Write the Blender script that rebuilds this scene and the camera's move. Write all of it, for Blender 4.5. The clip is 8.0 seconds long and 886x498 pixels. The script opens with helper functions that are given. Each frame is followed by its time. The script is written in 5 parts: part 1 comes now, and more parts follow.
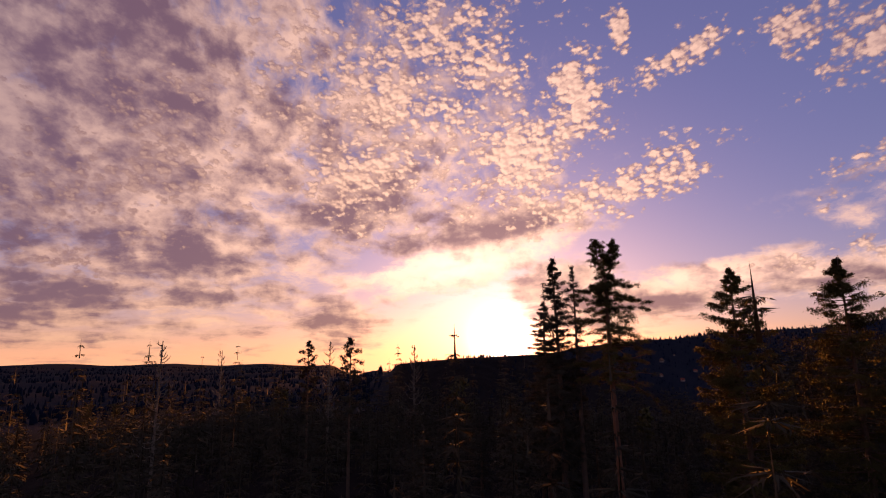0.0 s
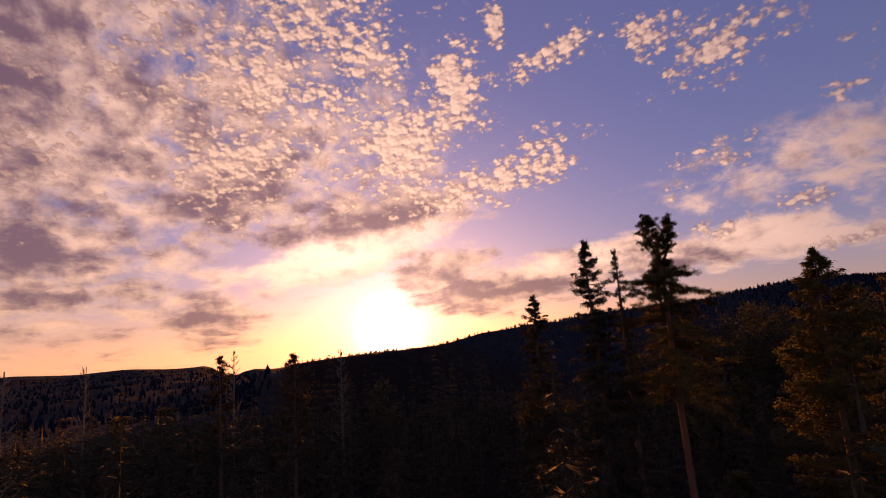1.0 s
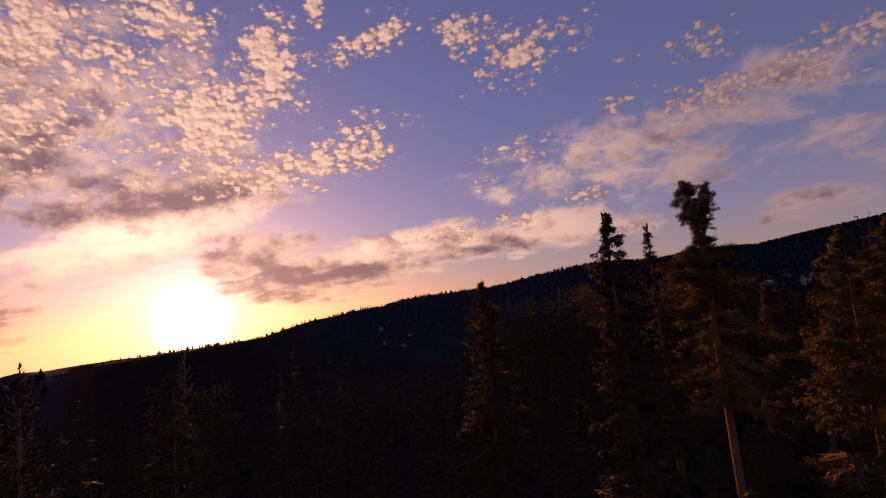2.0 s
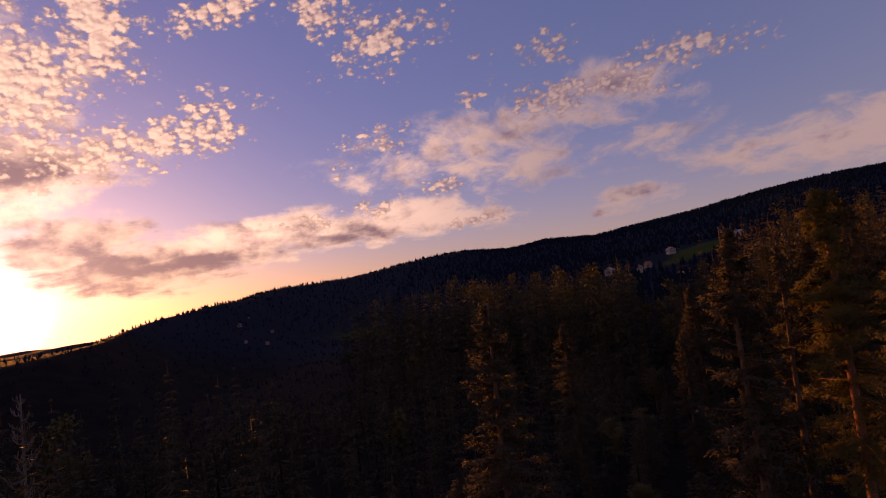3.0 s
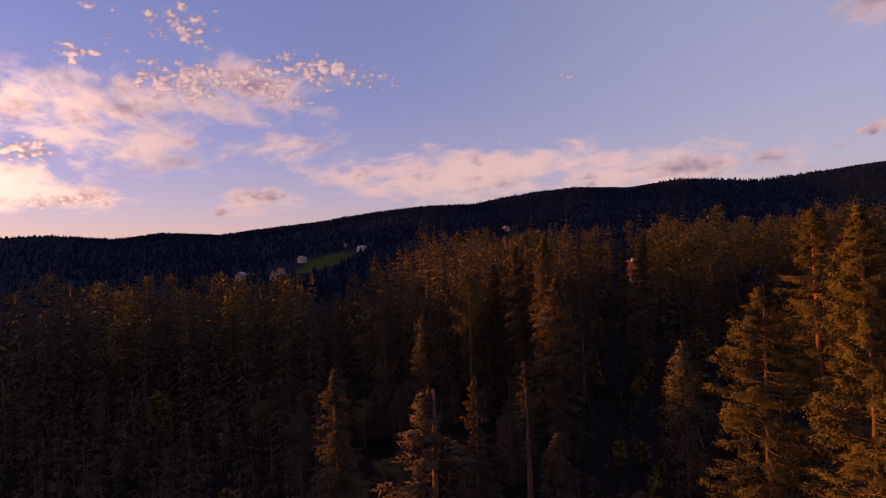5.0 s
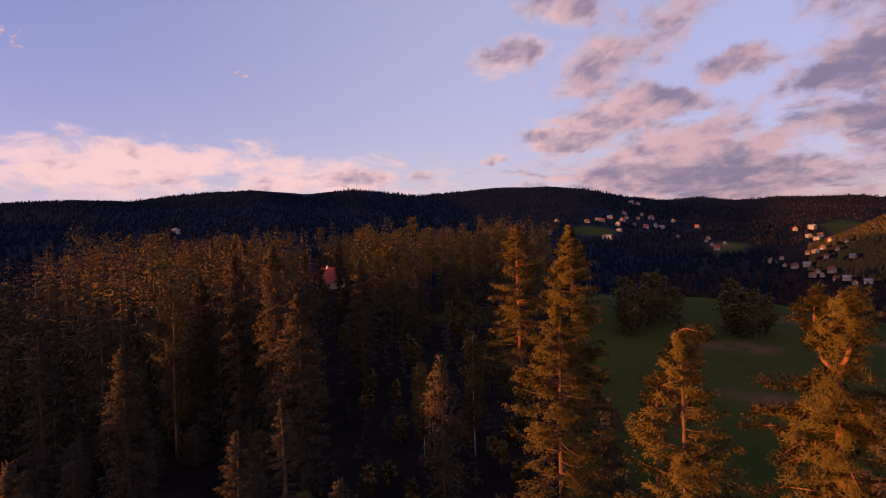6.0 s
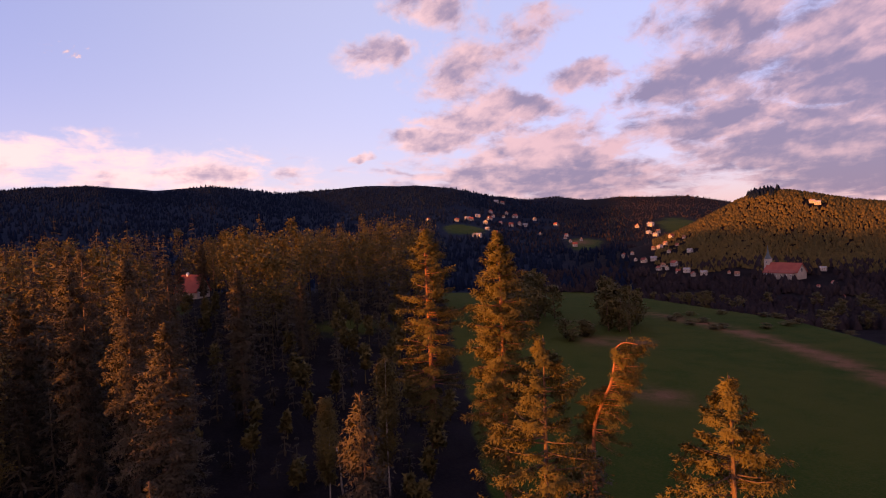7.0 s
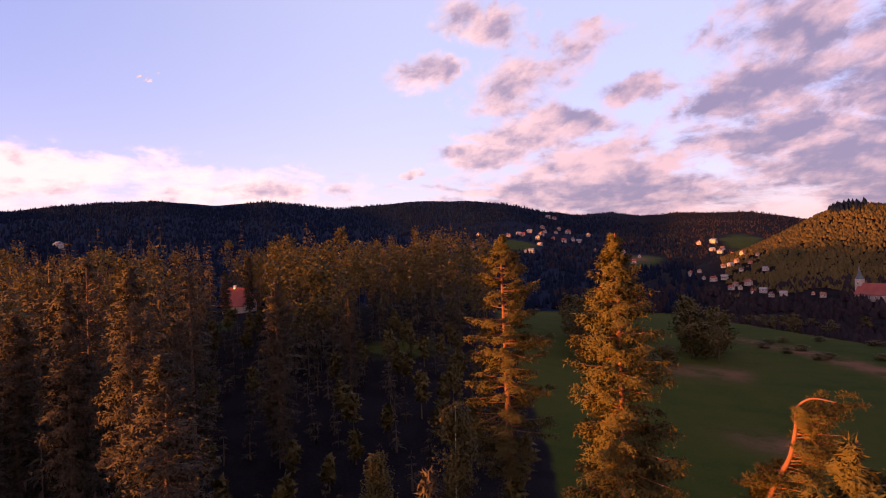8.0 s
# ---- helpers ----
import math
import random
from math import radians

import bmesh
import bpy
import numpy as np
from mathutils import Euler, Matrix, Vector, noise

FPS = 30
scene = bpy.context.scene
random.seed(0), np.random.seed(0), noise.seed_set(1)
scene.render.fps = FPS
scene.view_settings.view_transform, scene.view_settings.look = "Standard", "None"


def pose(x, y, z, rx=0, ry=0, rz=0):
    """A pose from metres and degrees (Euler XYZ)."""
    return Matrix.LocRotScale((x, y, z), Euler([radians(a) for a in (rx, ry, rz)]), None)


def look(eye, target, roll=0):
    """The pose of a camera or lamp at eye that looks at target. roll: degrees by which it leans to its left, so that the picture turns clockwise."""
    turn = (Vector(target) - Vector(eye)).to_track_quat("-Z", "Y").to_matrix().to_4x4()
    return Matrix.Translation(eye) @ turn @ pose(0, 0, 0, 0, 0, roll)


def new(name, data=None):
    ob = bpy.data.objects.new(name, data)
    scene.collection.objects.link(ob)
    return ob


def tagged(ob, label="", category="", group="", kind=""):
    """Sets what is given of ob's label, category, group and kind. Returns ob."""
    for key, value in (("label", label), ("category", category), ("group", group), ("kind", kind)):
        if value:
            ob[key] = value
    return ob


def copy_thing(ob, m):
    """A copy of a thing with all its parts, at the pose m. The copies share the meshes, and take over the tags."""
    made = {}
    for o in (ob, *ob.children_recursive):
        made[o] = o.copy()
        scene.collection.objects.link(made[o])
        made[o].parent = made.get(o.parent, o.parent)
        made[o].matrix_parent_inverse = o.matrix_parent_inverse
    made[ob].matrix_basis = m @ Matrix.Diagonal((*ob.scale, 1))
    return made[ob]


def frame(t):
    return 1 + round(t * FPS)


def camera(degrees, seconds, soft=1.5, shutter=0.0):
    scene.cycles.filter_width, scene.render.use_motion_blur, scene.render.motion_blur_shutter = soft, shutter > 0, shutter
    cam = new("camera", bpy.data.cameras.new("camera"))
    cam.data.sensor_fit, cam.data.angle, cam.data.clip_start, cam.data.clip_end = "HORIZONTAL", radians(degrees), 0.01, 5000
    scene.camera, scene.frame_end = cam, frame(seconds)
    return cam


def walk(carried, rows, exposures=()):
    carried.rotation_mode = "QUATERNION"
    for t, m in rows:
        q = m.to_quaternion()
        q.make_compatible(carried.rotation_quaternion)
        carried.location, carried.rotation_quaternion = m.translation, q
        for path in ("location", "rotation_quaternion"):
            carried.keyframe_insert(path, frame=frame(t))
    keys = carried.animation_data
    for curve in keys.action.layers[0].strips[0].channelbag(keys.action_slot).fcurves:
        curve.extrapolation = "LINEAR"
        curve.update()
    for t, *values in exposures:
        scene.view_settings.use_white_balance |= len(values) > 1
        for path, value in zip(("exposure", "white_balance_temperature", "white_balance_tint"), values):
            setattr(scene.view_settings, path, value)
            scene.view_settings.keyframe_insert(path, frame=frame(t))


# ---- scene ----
# ---- camera and its walk ----
FOV = 78.47
PATH = [
    (0.0, 1.10, -1.60, 29.50, 0.03, 11.33, 0.92),
    (0.5, -2.30, 5.62, 30.91, -4.47, 10.73, 2.80),
    (1.0, -6.15, 11.59, 31.81, -11.84, 9.72, 4.27),
    (1.5, -9.37, 17.87, 32.57, -20.93, 8.37, 5.51),
    (2.0, -11.30, 24.67, 33.58, -30.91, 6.44, 6.31),
    (2.2, -11.92, 27.26, 34.13, -34.77, 5.58, 6.88),
    (3.3, -12.45, 40.6, 37.84, -48.88, 2.89, 6.97),
    (3.5, -11.85, 42.75, 38.25, -50.90, 2.45, 6.49),
    (4.0, -9.55, 46.7, 38.85, -58.08, 1.47, 5.81),
    (4.2, -8.5, 48.4, 39.03, -62.32, 0.91, 5.60),
    (5.3, -2.37, 58.15, 39.81, -94.55, 0.20, 1.72),
    (5.5, -0.71, 59.66, 39.98, -101.41, -0.07, 1.36),
    (6.0, 3.90, 61.79, 40.55, -118.08, -0.54, 1.99),
    (6.5, 8.85, 62.56, 41.49, -129.00, -1.04, 2.68),
    (7.0, 14.04, 60.72, 41.77, -131.80, -1.26, 2.68),
    (7.5, 20.49, 57.73, 41.53, -130.32, -0.69, 2.49),
    (8.0, 26.67, 53.95, 41.11, -126.64, 0.62, 2.17)
]
# stops of exposure, white balance in kelvin and tint along the flight
LIGHTING = [(0.0, 0.15, 6600, 25), (1.0, 0.05, 6600, 25), (2.2, -0.12, 6600, 25), (3.5, 0.45, 6600, 25), (4.2, 0.68, 6600, 25),
            (5.5, 1.0, 6600, 25), (6.5, 1.4, 6600, 25), (8.0, 1.8, 6600, 25)]
cam = camera(FOV, 8.0, soft=1.1)
walk(cam, [(t, pose(x, y, z, 90 + pitch, roll, yaw)) for t, x, y, z, yaw, pitch, roll in PATH], LIGHTING)

# ---- sun and sky ----
SUN_AZ, SUN_EL = 6.4, 1.6          # degrees: azimuth clockwise from +y, height over the horizon


def bearing(az, el):
    a, e = radians(az), radians(el)
    return Vector((math.sin(a) * math.cos(e), math.cos(a) * math.cos(e), math.sin(e)))


sun_way = bearing(SUN_AZ, SUN_EL)
sun = new("sun", bpy.data.lights.new("sun", "SUN"))
sun.data.energy, sun.data.angle, sun.data.color = 4.5, radians(0.6), (1.0, 0.325, 0.040)
sun.matrix_world = look(sun_way * 400, (0, 0, 0))


class Tree:
    """A small writer of node trees: each call adds a node and returns its output socket."""

    def __init__(self, nodes_of):
        self.t = nodes_of.node_tree
        self.t.nodes.clear()

    def add(self, kind, inputs=None):
        n = self.t.nodes.new(kind)
        self.feed(n, inputs or {})
        return n

    def feed(self, n, inputs):
        for k, v in inputs.items():
            if isinstance(v, bpy.types.NodeSocket):
                self.t.links.new(v, n.inputs[k])
            else:
                n.inputs[k].default_value = v

    def math(self, op, a, b=0.0):
        n = self.add("ShaderNodeMath", {0: a, 1: b})
        n.operation = op
        return n.outputs[0]

    def vec(self, op, a, b=(0, 0, 0), out=0):
        n = self.add("ShaderNodeVectorMath", {0: a, 1: b})
        n.operation = op
        return n.outputs[out]

    def scale(self, a, k):
        n = self.add("ShaderNodeVectorMath", {0: a, 3: k})
        n.operation = "SCALE"
        return n.outputs[0]

    def ramp(self, x, a, b, lo=0.0, hi=1.0):
        n = self.add("ShaderNodeMapRange", {0: x, 1: a, 2: b, 3: lo, 4: hi})
        n.interpolation_type = "SMOOTHSTEP"
        return n.outputs[0]

    def noise(self, v, scale, detail=5.0, rough=0.55, out=0):
        return self.add("ShaderNodeTexNoise", {"Vector": v, "Scale": scale, "Detail": detail, "Roughness": rough}).outputs[out]

    def mix(self, f, a, b, blend="MIX"):
        n = self.add("ShaderNodeMixRGB", {0: f, 1: a, 2: b})
        n.blend_type = blend
        return n.outputs[0]

    def mapping(self, v, location=(0, 0, 0), tilt=0.0, scale=(1, 1, 1), kind="POINT"):
        n = self.add("ShaderNodeMapping")
        n.vector_type = kind
        self.feed(n, {"Vector": v, "Location": location, "Rotation": (0, 0, radians(tilt)), "Scale": scale})
        return n.outputs[0]


def rgb(r, g, b):
    return (r, g, b, 1.0)


world = bpy.data.worlds.new("evening_sky")
scene.world = world
world.use_nodes = True
w = Tree(world)
way = w.add("ShaderNodeTexCoord").outputs[0]
sx, sy, sz = w.add("ShaderNodeSeparateXYZ", {0: way}).outputs
az = w.math("MULTIPLY", w.math("ARCTAN2", sx, sy), 180 / math.pi)
el = w.math("MULTIPLY", w.math("ARCSINE", sz), 180 / math.pi)
flat = w.add("ShaderNodeCombineXYZ", {0: az, 1: el}).outputs[0]
# azimuth and height with the width that they have on the dome, stretched a little along the horizon
dome = w.add("ShaderNodeCombineXYZ", {0: w.math("MULTIPLY", az, w.math("COSINE", w.math("MULTIPLY", el, math.pi / 180))), 1: w.math("MULTIPLY", el, 1.3)}).outputs[0]


def stirred(v, size, reach, detail=4.0):
    """A point moved about by noise, so that outlines turn ragged."""
    shift = w.vec("SUBTRACT", w.noise(v, size, detail, 0.6, out=1), (0.5, 0.5, 0.5))
    return w.vec("ADD", v, w.vec("MULTIPLY", shift, (reach[0], reach[1], 0.0)))


ragged = stirred(flat, 0.22, (7.0, 3.4))


def patches(rows):
    """Cloud cover as the largest of soft ellipses: azimuth, height, half length, half width, tilt, strength."""
    total = None
    for a, e, la, le, tilt, s in rows:
        n = w.add("ShaderNodeTexGradient", {"Vector": w.mapping(ragged, (a, e, 0), tilt, (la, le, 1), "TEXTURE")})
        n.gradient_type = "SPHERICAL"
        g = w.math("MULTIPLY", n.outputs[1], s)
        total = g if total is None else w.math("MAXIMUM", total, g)
    return total


# small puffs of altocumulus
PUFFS_WEST = [(-35, 15.0, 16.4, 11.5, -31, 0.8), (-27, 20.4, 15.3, 10.5, -53, 0.85), (-5, 27.0, 29.8, 15.3, 6, 1.1), (-8, 20.1, 18.2, 10.5, 6, 1.1),
              (8, 20.6, 12.0, 7.2, 33, 1.5), (15, 25.4, 8.4, 5.9, -82, 1.5), (20, 30.7, 3.9, 2.3, -95, 1.4), (25, 27.8, 8.1, 2.6, 20, 1.4),
              (43, 24.9, 11.1, 4.4, 13, 1.1), (36, 27.5, 5.7, 3.8, 18, 1), (18, 16.4, 16.9, 4.6, 14, 1.4), (40, 15.8, 6.2, 1.5, 15, 1),
              (51, 17.9, 3.8, 1.7, 20, 1), (58, 21.8, 7.6, 2.5, -2, 0.85), (-0, 31.8, 20.6, 11.5, 5, 1.1)]
PUFFS_EAST = [(59, 22.0, 8.1, 2.5, 6, 0.95), (74, 18.6, 7.4, 2.5, -5, 1.2), (52, 18.4, 7.2, 1.7, 6, 1), (40, 14.8, 8.6, 1.7, 23, 1.1),
              (63, 16.9, 13.8, 2.9, -1, 1.1), (32, 7.9, 5.3, 1.2, 1, 1.2), (40, 8.7, 4.4, 1.9, 11, 1.3), (47, 9.8, 4.6, 1.6, 3, 1.2),
              (51, 6.3, 4.8, 1.7, 5, 1.3), (74, 18.1, 5.9, 2.3, 3, 1.1), (98, 17.1, 3.5, 1.3, -0, 0.9), (69, 19.8, 1.9, 1.1, 10, 0.95),
              (67, 16.9, 7.9, 3.4, -8, 1)]
# softer banks, streaks and veils
BANKS_SUNSET = [(-33, 22.6, 37.5, 28.7, -3, 1.6), (-26, 8.7, 27.2, 12.4, 4, 1.2), (-11, 21.0, 33.3, 20.1, -3, 1), (2, 9.4, 15.9, 3.4, 13, 1.9),
                (5, 13.3, 16.4, 4.6, 7, 1.9), (-9, 16.2, 11.2, 5.0, 19, 1.8), (-35, 5.5, 10.7, 4.3, 9, 1.9), (-27, 10.7, 11.0, 5.3, 8, 1.8),
                (-11, 4.0, 7.4, 4.3, -6, 1.6), (12, 7.3, 8.3, 3.8, 3, 1.8), (18, 4.8, 13.5, 2.7, 4, 2), (28, 6.9, 12.7, 3.1, 3, 1.9),
                (46, 7.2, 11.8, 2.5, -6, 1.7), (51, 14.4, 21.4, 4.4, 8, 0.95), (54, 11.1, 14.4, 3.4, -5, 0.95), (-30, 28.6, 11.9, 11.5, -30, 1.7)]
BANKS_EAST = [(21, 5.3, 11.1, 3.8, 7, 1.9), (38, 6.6, 20.7, 2.1, -2, 1.6), (54, 14.2, 25.6, 3.8, 5, 0.95), (67, 5.8, 4.1, 1.3, -4, 1.3),
              (85, 7.9, 16.8, 4.2, -1, 1.3), (66, 16.3, 9.5, 4.4, -4, 1.1), (68, 11.3, 10.1, 2.5, 9, 0.75), (88, 8.3, 25.0, 3.2, 0, 1.4),
              (106, 7.1, 20.0, 3.4, -0, 1.2), (65, 5.6, 3.5, 1.9, 2, 1.2), (126, 18.6, 6.5, 2.3, 5, 1.4), (135, 16.8, 7.4, 4.3, 3, 1.4),
              (136, 12.6, 9.7, 2.7, 4, 1.8), (131, 10.2, 6.5, 2.9, -1, 1.8), (124, 8.5, 1.6, 0.9, 5, 1.5)]
BANKS_SOUTH = [(132, 23.1, 8.4, 3.3, -20, 1.4), (142, 19.9, 6.1, 2.8, 19, 1.3), (140, 13.1, 8.2, 2.2, -11, 1.7), (147, 15.0, 5.8, 2.0, 1, 1.4),
               (132, 12.3, 6.3, 1.5, 2, 1.5), (143, 5.4, 21.4, 3.8, -4, 1.8), (143, 8.4, 13.0, 3.3, 0, 1.7), (157, 13.8, 10.4, 3.8, 11, 2),
               (161, 18.6, 12.5, 5.9, 0, 1.4), (169, 11.8, 10.6, 4.0, -7, 2.1), (169, 14.8, 10.8, 5.0, -2, 2), (160, 9.6, 9.6, 2.7, 1, 1.9),
               (167, 6.6, 13.9, 4.8, -3, 2.2), (169, 4.0, 10.4, 3.8, -6, 2.2), (171, 9.2, 5.9, 2.0, -5, 1.7), (156, 7.8, 12.3, 3.3, -21, 1.1)]
# where the banks are thick and dark, and where the sun strikes them
THICK = [(-9, 16.2, 11.2, 4.0, 19, 1), (5, 13.2, 16.5, 3.5, 8, 1), (-31, 28.6, 12.6, 9.2, -23, 0.9), (-36, 5.4, 11.5, 3.8, 9, 0.9),
         (-26, 10.6, 11.3, 4.6, 9, 0.9), (-39, 10.9, 8.3, 4.6, 15, 0.9), (-11, 4.0, 6.6, 2.8, -5, 0.8), (18, 4.7, 13.2, 2.0, 4, 0.9),
         (21, 5.2, 10.5, 2.3, 5, 0.7), (157, 13.8, 10.4, 3.8, 11, 1), (169, 11.8, 10.3, 3.7, -7, 1), (160, 9.5, 9.4, 2.5, 0, 0.9),
         (167, 6.2, 13.3, 4.2, -3, 1), (169, 3.9, 10.2, 3.7, -6, 1.2), (145, 4.8, 19.9, 2.5, -4, 0.8), (161, 18.6, 12.5, 5.9, 0, 0.7)]
BRIGHT = [(2, 9.1, 16.3, 2.2, 14, 1), (0, 9.8, 13.8, 2.2, 10, 1), (144, 8.4, 12.2, 2.5, -1, 0.6), (134, 12.4, 6.6, 1.8, 5, 0.6),
          (27, 7.2, 11.5, 1.7, 2, 0.6), (46, 7.3, 11.4, 1.7, -7, 0.7), (88, 8.3, 25.0, 2.8, 0, 0.5)]
# what lies behind and above the flight
BEHIND = [(-80, 30, 60, 40, 0, 1.8), (186, 16, 16, 14, 0, 2.4), (178, 30, 24, 7, 0, 2.0), (220, 20, 40, 22, 0, 1.6), (0, 55, 70, 18, 0, 1.2)]
puff_cover = patches(PUFFS_WEST + PUFFS_EAST)
bank_cover = patches(BANKS_SUNSET + BANKS_EAST + BANKS_SOUTH + BEHIND)
thick, bright = patches(THICK), patches(BRIGHT)
wisp = w.noise(dome, 1.0, 8.0, 0.66)
broken = w.noise(dome, 0.15, 3.0, 0.5)
lumps = w.noise(stirred(dome, 0.3, (2.0, 2.0)), 0.30, 4.0, 0.5)
low = w.math("POWER", 2.718, w.math("MULTIPLY", w.math("MAXIMUM", el, 0.0), -0.13))


def puffs(v):
    """Rounded tufts of two sizes with frayed edges."""
    v = stirred(v, 0.9, (1.0, 1.0), 6.0)
    large, small = (w.add("ShaderNodeTexVoronoi", {"Vector": v, "Scale": s, "Randomness": 1.0}).outputs[0] for s in (0.85, 1.9))
    return w.math("SUBTRACT", w.math("ADD", 0.62, w.math("MULTIPLY", w.math("SUBTRACT", wisp, 0.5), 1.1)), w.math("ADD", w.math("MULTIPLY", large, 0.62), w.math("MULTIPLY", small, 0.38)))


p0, p1 = puffs(dome), puffs(w.vec("ADD", dome, (-0.16, -0.30, 0.0)))
puff_here = w.math("ADD", w.math("MULTIPLY", w.math("SUBTRACT", puff_cover, 0.62), 0.62), w.math("MULTIPLY", w.math("SUBTRACT", broken, 0.5), 1.0))
puff_body = w.math("ADD", p0, puff_here)
puff = w.math("MULTIPLY", w.ramp(puff_body, 0.04, 0.36), w.ramp(puff_cover, 0.03, 0.3))

# soft banks, streaks and veils
rise = w.math("MULTIPLY", w.math("LOGARITHM", w.math("ADD", w.math("MAXIMUM", el, -2.0), 5.0), 2.718), 3.6)
layered = w.add("ShaderNodeCombineXYZ", {0: w.math("MULTIPLY", az, 0.115), 1: rise}).outputs[0]
drawn = stirred(w.mapping(layered, tilt=-4), 0.9, (0.9, 0.7), 5.0)
b0 = w.noise(drawn, 2.0, 9.0, 0.60)
b1 = w.noise(w.vec("ADD", drawn, (-0.05, -0.16, 0.0)), 1.6, 4.0, 0.5)
b2 = w.noise(drawn, 1.6, 4.0, 0.5)
bank_body = w.math("ADD", w.math("MULTIPLY", w.math("SUBTRACT", b0, 0.5), 2.9), bank_cover)
bank = w.math("MULTIPLY", w.ramp(bank_body, 0.12, 1.05), w.ramp(bank_cover, 0.0, 0.3))

# how near the sun a direction lies, and the colours of lit and shaded cloud there
facing = w.vec("DOT_PRODUCT", way, tuple(sun_way), out=1)
near_sun = w.ramp(facing, 0.55, 1.0)
east = w.ramp(az, 36.0, 110.0)
south = w.ramp(az, 105.0, 150.0)
lit_far = w.mix(south, rgb(0.42, 0.295, 0.262), rgb(0.27, 0.178, 0.178))
shade_far = w.mix(south, w.mix(east, rgb(0.155, 0.090, 0.118), rgb(0.15, 0.115, 0.150)), rgb(0.088, 0.074, 0.112))
lit_col = w.mix(near_sun, lit_far, rgb(1.16, 0.74, 0.50))
lit_col = w.mix(w.math("MULTIPLY", low, w.ramp(az, 45.0, 15.0, 0.0, 0.8)), lit_col, rgb(0.86, 0.46, 0.22))
shade_col = w.mix(near_sun, shade_far, rgb(0.225, 0.122, 0.122))

puff_lit = w.math("ADD", w.ramp(w.math("SUBTRACT", p0, p1), -0.30, 0.30, 0.0, 0.55), w.ramp(puff_body, 0.15, 0.5, 0.0, 0.5))
puff_lit = w.math("MULTIPLY", puff_lit, w.ramp(az, -34.0, 2.0, 0.45, 1.0))
puff_col = w.mix(w.math("MINIMUM", puff_lit, 1.0), shade_col, lit_col)

relief = w.math("MULTIPLY", w.math("SUBTRACT", b2, b1), 3.2)
warmth = w.math("ADD", w.math("MULTIPLY", w.math("SUBTRACT", wisp, 0.5), 1.1), w.math("MULTIPLY", w.math("SUBTRACT", lumps, 0.5), 3.6))
bank_lit = w.math("ADD", w.math("ADD", relief, warmth), w.math("ADD", w.math("MULTIPLY", w.math("SUBTRACT", w.math("MULTIPLY", bright, 1.2), w.math("MULTIPLY", thick, 0.75)), 1.0), w.ramp(bank_body, 1.5, 0.3, 0.06, 0.62)))
bank_lit = w.math("ADD", bank_lit, w.math("MULTIPLY", w.ramp(az, 120.0, 104.0), w.ramp(az, 30.0, 50.0, 0.0, 0.45)))
bank_col = w.mix(w.ramp(bank_lit, -0.8, 1.15), shade_col, lit_col)
bank_col = w.vec("ADD", bank_col, w.scale((0.80, 0.50, 0.33), w.math("MULTIPLY", w.math("POWER", near_sun, 3.0), w.math("MINIMUM", bright, 1.0))))

air = w.add("ShaderNodeTexSky")
air.sky_type, air.sun_disc, air.sun_elevation, air.sun_rotation = "NISHITA", False, radians(SUN_EL), radians(SUN_AZ)
air.altitude, air.air_density, air.dust_density, air.ozone_density = 500.0, 1.0, 1.2, 3.0
air = w.scale(w.mix(1.0, air.outputs[0], rgb(1.0, 0.82, 1.1), "MULTIPLY"), 0.12)
# a thin high veil that carries the lavender of the evening, and the last light round the sun
high_veil = w.mix(w.ramp(az, 70.0, 128.0), w.mix(w.ramp(az, 22.0, 70.0), rgb(0.087, 0.085, 0.166), rgb(0.070, 0.083, 0.146)), rgb(0.148, 0.156, 0.174))
low_veil = w.mix(w.ramp(az, 108.0, 150.0), w.mix(east, rgb(0.37, 0.225, 0.18), rgb(0.28, 0.22, 0.215)), rgb(0.22, 0.155, 0.175))
veil = w.mix(low, high_veil, low_veil)
toward_sun = w.math("MAXIMUM", facing, 0.0)
glow = None
for power, colour in ((20.0, (0.34, 0.20, 0.12)), (130.0, (0.55, 0.36, 0.29)), (1300.0, (3.2, 2.7, 2.6))):
    ring = w.mix(1.0, rgb(*colour), w.math("POWER", toward_sun, power), "MULTIPLY")
    glow = ring if glow is None else w.vec("ADD", glow, ring)
dusk = w.math("MULTIPLY", w.math("POWER", 2.718, w.math("MULTIPLY", w.math("MAXIMUM", el, 0.0), -0.30)), w.math("MULTIPLY", w.ramp(az, 52.0, 5.0), w.ramp(az, -110.0, -30.0)))
sky = w.vec("ADD", w.vec("ADD", w.vec("ADD", air, veil), glow), w.scale(rgb(0.50, 0.205, 0.055)[:3], dusk))
sky = w.mix(w.math("MULTIPLY", bank, 0.88), sky, w.vec("ADD", bank_col, w.scale(glow, 0.35)))
sky = w.mix(w.math("MULTIPLY", puff, 0.90), sky, w.vec("ADD", puff_col, w.scale(glow, 0.6)))
w.add("ShaderNodeOutputWorld", {0: w.add("ShaderNodeBackground", {0: sky, 1: 1.0}).outputs[0]})

